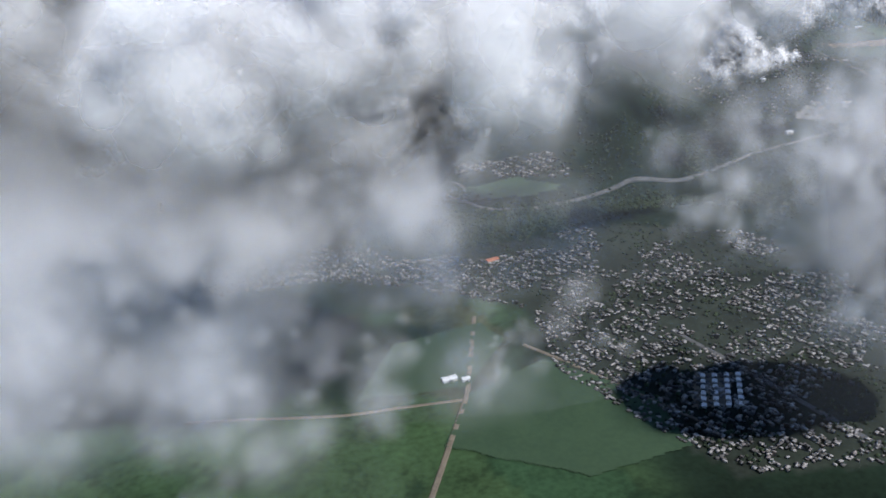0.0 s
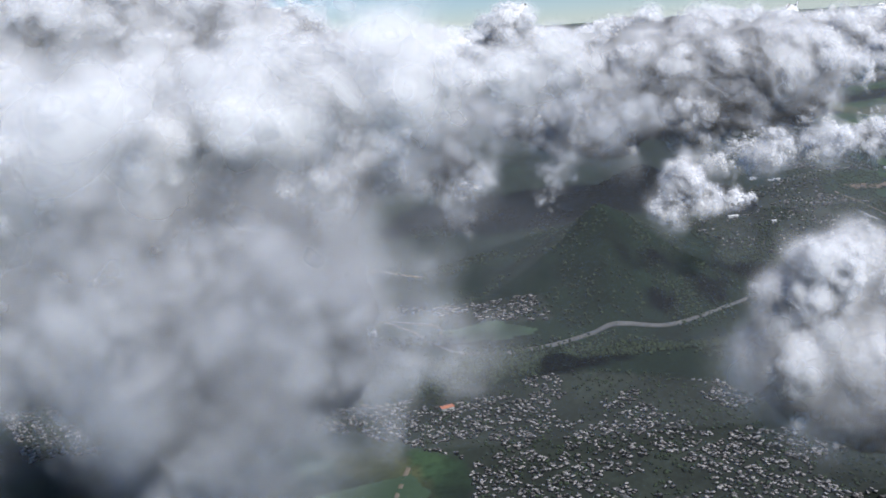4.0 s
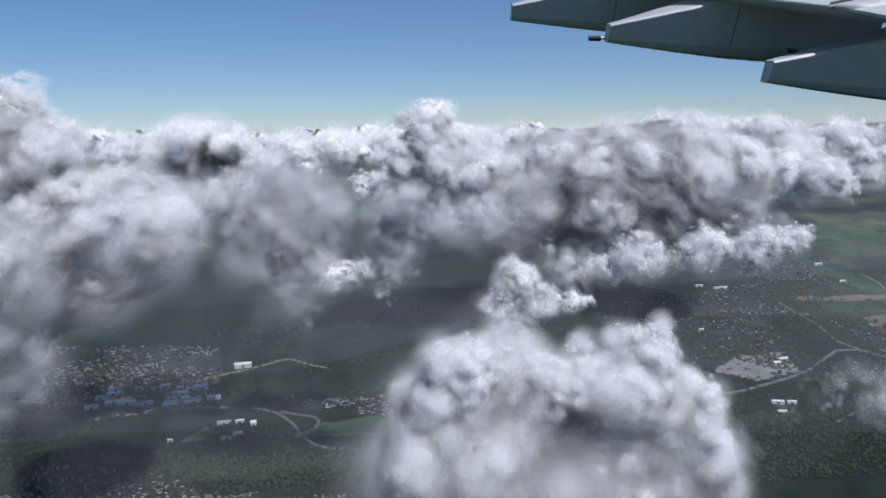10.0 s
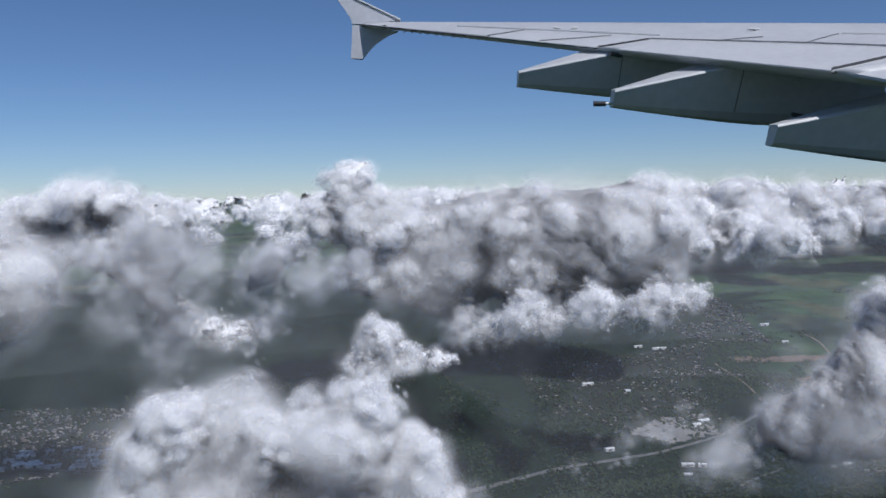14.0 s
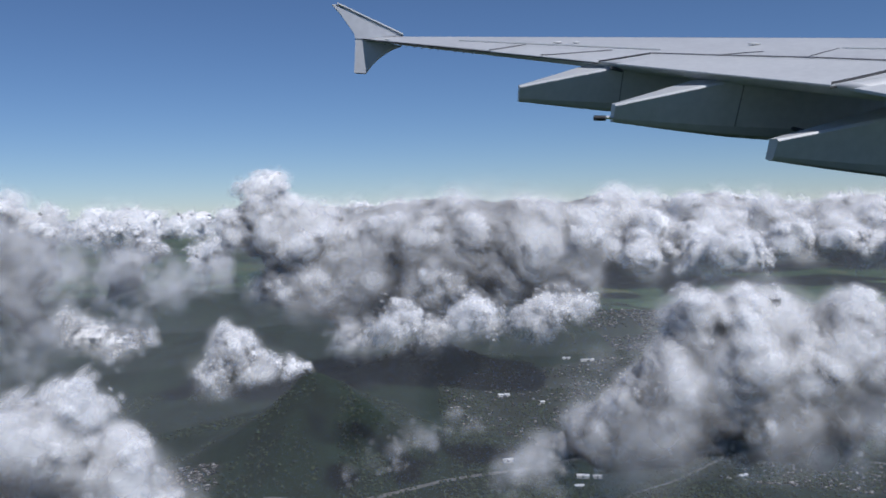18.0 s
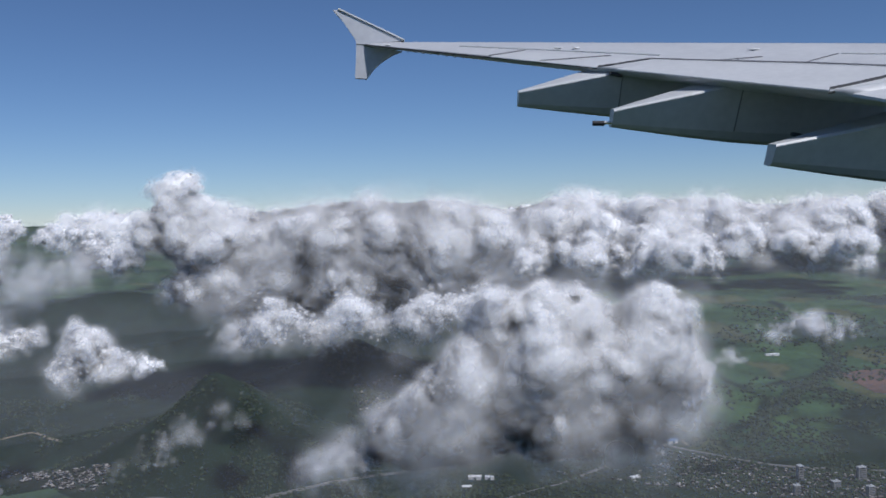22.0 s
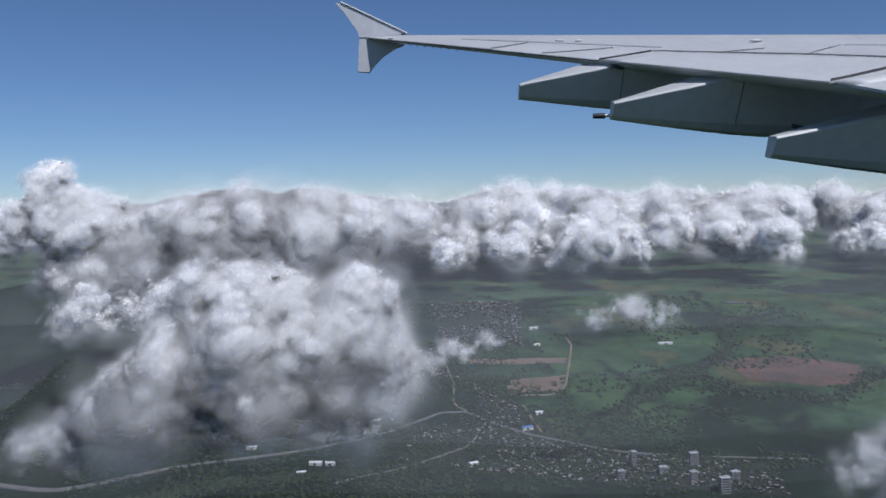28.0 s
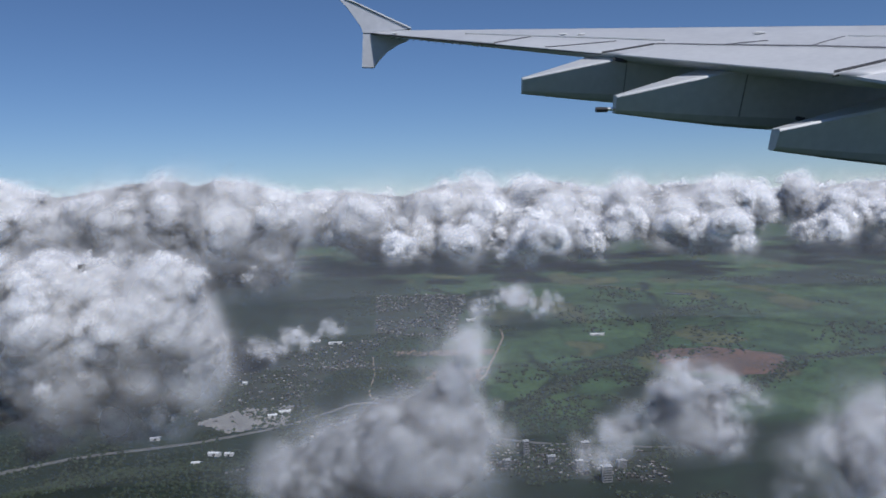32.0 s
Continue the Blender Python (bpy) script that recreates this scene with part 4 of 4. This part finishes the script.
patch("field", [(-30.8, 84.6), (-26.6, 83.1), (-30.8, 76.8), (-34.5, 78)], TRACK, "bare housing plots", step=0.4)
patch("field", [(-46.8, 93), (-58, 88), (-63, 79), (-50, 70), (-38, 71.8), (-37, 82)], CROP, "dark green crop field", step=0.3)
patch("field", [(-64, 102), (-52, 104), (-49.9, 99), (-57.5, 89.5), (-70.7, 90.5)], CROP, "green crop field by the track", step=0.3)
patch("field", [(-45, 146), (-30, 143.5), (-24, 145), (-30, 152), (-40, 153)], CROP, "green meadow inside the road's bend")
patch("pond", [(158, 260), (166, 259.5), (165.5, 257), (158.5, 257.6)], WATER, "grey reservoir among fields", "pond")


def scatter(outline, n, seed, gap=0.8):
    """Places spread over an outline on the plan, with streets left between."""
    rng = np.random.RandomState(seed)
    o = np.array(outline)
    got = np.zeros((0, 2))
    while len(got) < n:
        q = rng.uniform(o.min(0), o.max(0), (n * 2, 2))
        u, w = q[:, 0] * 0.9 + q[:, 1] * 0.44, q[:, 1] * 0.9 - q[:, 0] * 0.44
        lane = (np.abs((u / 3.1) % 1 - 0.5) < 0.40) & (np.abs((w / 7.0) % 1 - 0.5) < 0.45)
        thin = fbm2(q[:, 0] * 0.11, q[:, 1] * 0.11, 3, seed) > 0.40
        got = np.concatenate([got, q[inside(q[:, 0], q[:, 1], outline) & lane & thin]])
    return got[:n]


def houses(label, outline, n, seed, low=0.32, high=0.75):
    """A town's small houses: boxes with low hipped or flat roofs, along their lanes."""
    rng = np.random.RandomState(seed)
    q = scatter(outline, n, seed)
    a = 0.45 + rng.choice([0, math.pi / 2], n) + rng.normal(0, 0.15, n)
    w, d = rng.uniform(low, high, n), rng.uniform(low, high, n) * 0.8
    h = rng.uniform(0.13, 0.3, n) * np.where(rng.rand(n) < 0.08, 2.0, 1.0)
    rise = np.where(rng.rand(n) < 0.5, 0.02, 0.13)
    z = height(q[:, 0], q[:, 1])
    cx, sx = np.cos(a), np.sin(a)
    v = np.zeros((n, 14, 3))
    k = 0
    for zz, grow in ((-0.3, 1.0), (None, 1.0), (None, 1.12)):
        for sgx, sgy in ((-1, -1), (1, -1), (1, 1), (-1, 1)):
            lx, ly = sgx * w / 2 * grow, sgy * d / 2 * grow
            v[:, k, 0], v[:, k, 1] = q[:, 0] + lx * cx - ly * sx, q[:, 1] + lx * sx + ly * cx
            v[:, k, 2] = z + (h if zz is None else zz)
            k += 1
    for sg in (-1, 1):
        lx = sg * w * 0.28
        v[:, k, 0], v[:, k, 1], v[:, k, 2] = q[:, 0] + lx * cx, q[:, 1] + lx * sx, z + h + rise
        k += 1
    f = []
    for i in range(4):
        j = (i + 1) % 4
        f += [(i, j, 4 + j), (i, 4 + j, 4 + i), (4 + i, 4 + j, 8 + j), (4 + i, 8 + j, 8 + i)]
    f += [(8, 9, 13), (8, 13, 12), (9, 10, 13), (10, 11, 12), (10, 12, 13), (11, 8, 12)]
    f = (np.array(f)[None] + (np.arange(n) * 14)[:, None, None]).reshape(-1, 3)
    return tagged(mesh_from("house_cluster", v.reshape(-1, 3), f, HOUSE), label, "houses", kind="stuff")


houses("dense small pale and rust-roofed houses of a town", NEAR_TOWN, 6400, 41, 0.28, 0.62)
houses("small pale houses of a valley town", WEST_TOWN, 1300, 42)
houses("small pale houses of a hill-foot village", FOOT_VILLAGE, 300, 43)
houses("scattered pale houses of a town among trees", EAST_TOWN, 1000, 44, 0.28, 0.65)
houses("far small houses of a town among fields", FAR_TOWN, 900, 45)
houses("scattered pale houses of a valley village", VALLEY_VILLAGE, 420, 46)


def tree_clumps(label, q, seed, low=0.25, high=0.6, name="tree_cluster"):
    """Many small tree crowns, each a lumpy knot of leaves on a short trunk."""
    rng = np.random.RandomState(seed)
    n = len(q)
    ico = bmesh.new()
    bmesh.ops.create_icosphere(ico, subdivisions=1, radius=1.0)
    base = np.array([vv.co[:] for vv in ico.verts])
    tri = np.array([[vv.index for vv in ff.verts] for ff in ico.faces])
    ico.free()
    r = rng.uniform(low, high, n)
    v = base[None] * (1 + 0.55 * (rng.rand(n, len(base), 1) - 0.5)) * r[:, None, None] * np.array([1, 1, 0.85])
    v[:, :, 0] += q[:, 0][:, None]
    v[:, :, 1] += q[:, 1][:, None]
    v[:, :, 2] += (height(q[:, 0], q[:, 1]) + 0.55 * r)[:, None]
    f = (tri[None] + (np.arange(n) * len(base))[:, None, None]).reshape(-1, 3)
    return tagged(mesh_from(name, v.reshape(-1, 3), f, TREE), label, "trees", kind="stuff")


def by_line(line, n, spread, seed):
    rng = np.random.RandomState(seed)
    a = np.array(line, dtype=float)
    k = rng.randint(0, len(a) - 1, n)
    t = rng.rand(n, 1)
    return a[k] * (1 - t) + a[k + 1] * t + rng.normal(0, spread, (n, 2))


def in_area(x0, x1, y0, y1, n, seed, level=0.5, freq=0.12):
    rng = np.random.RandomState(seed)
    q = np.stack([rng.uniform(x0, x1, n), rng.uniform(y0, y1, n)], 1)
    return q[fbm2(q[:, 0] * freq, q[:, 1] * freq, 4, seed) > level]


tree_clumps("dark green woods filling a gorge", by_line(GORGE, 8000, 1.8, 51), 51, 0.16, 0.4)
tree_clumps("dark trees along a winding creek", np.concatenate([by_line(CREEK, 1100, 1.3, 52), by_line(CREEK_ARM, 800, 1.5, 53)]), 52, 0.2, 0.45)
tree_clumps("dark green garden trees between town houses", np.concatenate([scatter(NEAR_TOWN, 3800, 54) + 0.7, scatter(EAST_TOWN, 1800, 55) + 0.7]), 54, 0.12, 0.3)
tree_clumps("dark scrub and trees on the valley slopes", np.concatenate([in_area(-120, 60, 140, 215, 14000, 56, 0.52), in_area(0, 135, 120, 172, 16000, 57, 0.47), in_area(20, 95, 165, 225, 9000, 59, 0.50)]), 56, 0.14, 0.36)
tree_clumps("dark hedges and copses among far fields", in_area(60, 260, 175, 290, 8000, 58, 0.57, 0.07), 58, 0.2, 0.5)


def shed(label, category, place, size, turn, roof_mat, name="warehouse", group=""):
    """A long low building: walls, a shallow gabled roof with eaves, and a door."""
    x, y = place
    w, d, h = size
    z = float(height(np.array([x]), np.array([y]))[0])
    ob = new(name)
    ob.matrix_world = pose(x, y, z, 0, 0, turn)
    tagged(ob, label, category, group)
    bm = bmesh.new()
    bmesh.ops.create_cube(bm, size=1, matrix=Matrix.Translation((0, 0, h / 2 - 0.2)) @ Matrix.Diagonal((w, d, h + 0.4, 1)))
    part("wall", bm, RENDERED, ob)
    bm = bmesh.new()
    e = 0.05
    prof = [(-d / 2 - e, h - 0.01), (0, h + 0.14 * d), (d / 2 + e, h - 0.01), (d / 2 + e, h + 0.05), (0, h + 0.14 * d + 0.06), (-d / 2 - e, h + 0.05)]
    ends = [[bm.verts.new((sx * (w / 2 + e), a, b)) for a, b in prof] for sx in (-1, 1)]
    bm.faces.new(ends[0])
    bm.faces.new(ends[1][::-1])
    for i in range(6):
        j = (i + 1) % 6
        bm.faces.new((ends[0][i], ends[1][i], ends[1][j], ends[0][j]))
    bmesh.ops.recalc_face_normals(bm, faces=bm.faces)
    part("roof", bm, roof_mat, ob)
    bm = bmesh.new()
    bmesh.ops.create_cube(bm, size=1, matrix=Matrix.Translation((0, -d / 2 - 0.01, h * 0.35)) @ Matrix.Diagonal((min(0.5, w * 0.3), 0.03, h * 0.7, 1)))
    part("door", bm, PANE, ob)
    return ob


shed("large white-roofed hall on a hillside", "hall", (-58.6, 188.5), (3.6, 1.6, 0.8), 12, WHITE_ROOF, "hall")
shed("orange-tiled building at the town's edge", "building", (-44.3, 122.6), (2.0, 1.0, 0.5), 15, ORANGE_ROOF, "building")
for k, (x, y, w, d, t) in enumerate(((-58.3, 160.4, 2.4, 0.8, 8), (-55.4, 160.2, 1.6, 0.7, 12), (-52.6, 158.2, 1.0, 1.7, 5), (-54.6, 152.4, 1.6, 0.9, 15), (-56.2, 150.4, 1.8, 0.7, 5))):
    shed("white school building beside a sports pitch", "school building", (x, y), (w, d, 0.5), t, WHITE_ROOF if k in (1, 2) else GREY_ROOF, "school_building", "school buildings")
_r = np.random.RandomState(61)
for k in range(30):
    x, y = _r.uniform(-86, -62), _r.uniform(171.5, 180.5)
    shed("pale sheet-roofed warehouse in a works estate", "warehouse", (x, y), (_r.uniform(1.2, 3.2), _r.uniform(0.8, 1.5), _r.uniform(0.35, 0.6)), _r.uniform(-5, 25), WHITE_ROOF if _r.rand() < 0.4 else GREY_ROOF, "warehouse", "works estate")
for x, y, w, d, t in ((42.7, 185.8, 1.0, 1.0, 0), (34.9, 190.3, 2.6, 0.9, 5), (94.5, 219.6, 1.6, 0.9, 0), (127.4, 216.5, 3.6, 0.7, 2), (96.1, 235.6, 2.4, 0.9, 10), (43.6, 150.6, 2.2, 1.0, -12), (46.2, 150.4, 1.6, 0.7, -10),
                      (51.4, 167.4, 1.8, 0.9, 20), (53.6, 169.4, 2.2, 1.0, 15), (41.7, 145, 1.6, 0.7, 0), (31.1, 157.6, 1.8, 0.8, 10), (60, 217, 3.6, 0.6, 4), (55, 219, 2.0, 0.6, 4), (-65.9, 150.5, 0.9, 0.5, 0), (71.6, 147.5, 1.6, 0.8, 25), (-59.3, 91.4, 1.8, 0.8, 8), (-57.4, 90.8, 0.9, 0.6, 8), (87, 171, 1.6, 0.9, 20)):
    shed("white-roofed farm or factory shed standing alone", "shed", (x, y), (w, d, 0.45), t, WHITE_ROOF, "shed", "lone sheds")


shed("blue sheet-roofed works beside a roundabout", "works building", (83.5, 163.5), (2.2, 1.3, 0.5), 15, BLUE_ROOF, "works_building")


def tower_block(place, size, floors, turn):
    x, y = place
    w, d, h = size
    z = float(height(np.array([x]), np.array([y]))[0])
    ob = new("tower_block")
    ob.matrix_world = pose(x, y, z, 0, 0, turn)
    tagged(ob, "grey concrete tower block over low houses", "tower block", "tower blocks")
    bm = bmesh.new()
    bmesh.ops.create_cube(bm, size=1, matrix=Matrix.Translation((0, 0, h / 2 - 0.2)) @ Matrix.Diagonal((w, d, h + 0.4, 1)))
    part("wall", bm, CONCRETE, ob)
    bm = bmesh.new()
    bmesh.ops.create_cube(bm, size=1, matrix=Matrix.Translation((0, 0, h + 0.06)) @ Matrix.Diagonal((w * 1.06, d * 1.06, 0.12, 1)))
    bmesh.ops.create_cube(bm, size=1, matrix=Matrix.Translation((w * 0.1, 0, h + 0.2)) @ Matrix.Diagonal((w * 0.35, d * 0.4, 0.2, 1)))
    part("roof", bm, GREY_ROOF, ob)
    for k in range(floors):
        bm = bmesh.new()
        bmesh.ops.create_cube(bm, size=1, matrix=Matrix.Translation((0, -d / 2, (k + 0.6) * h / floors)) @ Matrix.Diagonal((w * 0.86, 0.04, h / floors * 0.45, 1)))
        part("window", bm, PANE, ob)


for x, y, w, d, h, t in ((98.6, 141.5, 0.9, 0.9, 2.4, 8), (108.4, 139.6, 1.4, 0.9, 2.2, 5), (109.4, 128, 1.6, 1.0, 2.4, 5), (106, 132.5, 1.2, 0.8, 1.6, 12), (94.6, 134.2, 1.0, 0.8, 1.5, 0), (113, 133, 1.4, 0.8, 1.3, 10), (102, 135.8, 1.3, 0.9, 1.2, 5)):
    tower_block((x, y), (w, d, h), 6, t)
for i in range(4):
    for j in range(6):
        shed("small white new house in a row of plots", "house", (-33.2 + i * 1.35 + j * 0.6, 77.9 + j * 1.12 - i * 0.35), (0.6, 0.5, 0.25), 60, WHITE_ROOF, "new_house", "new houses")
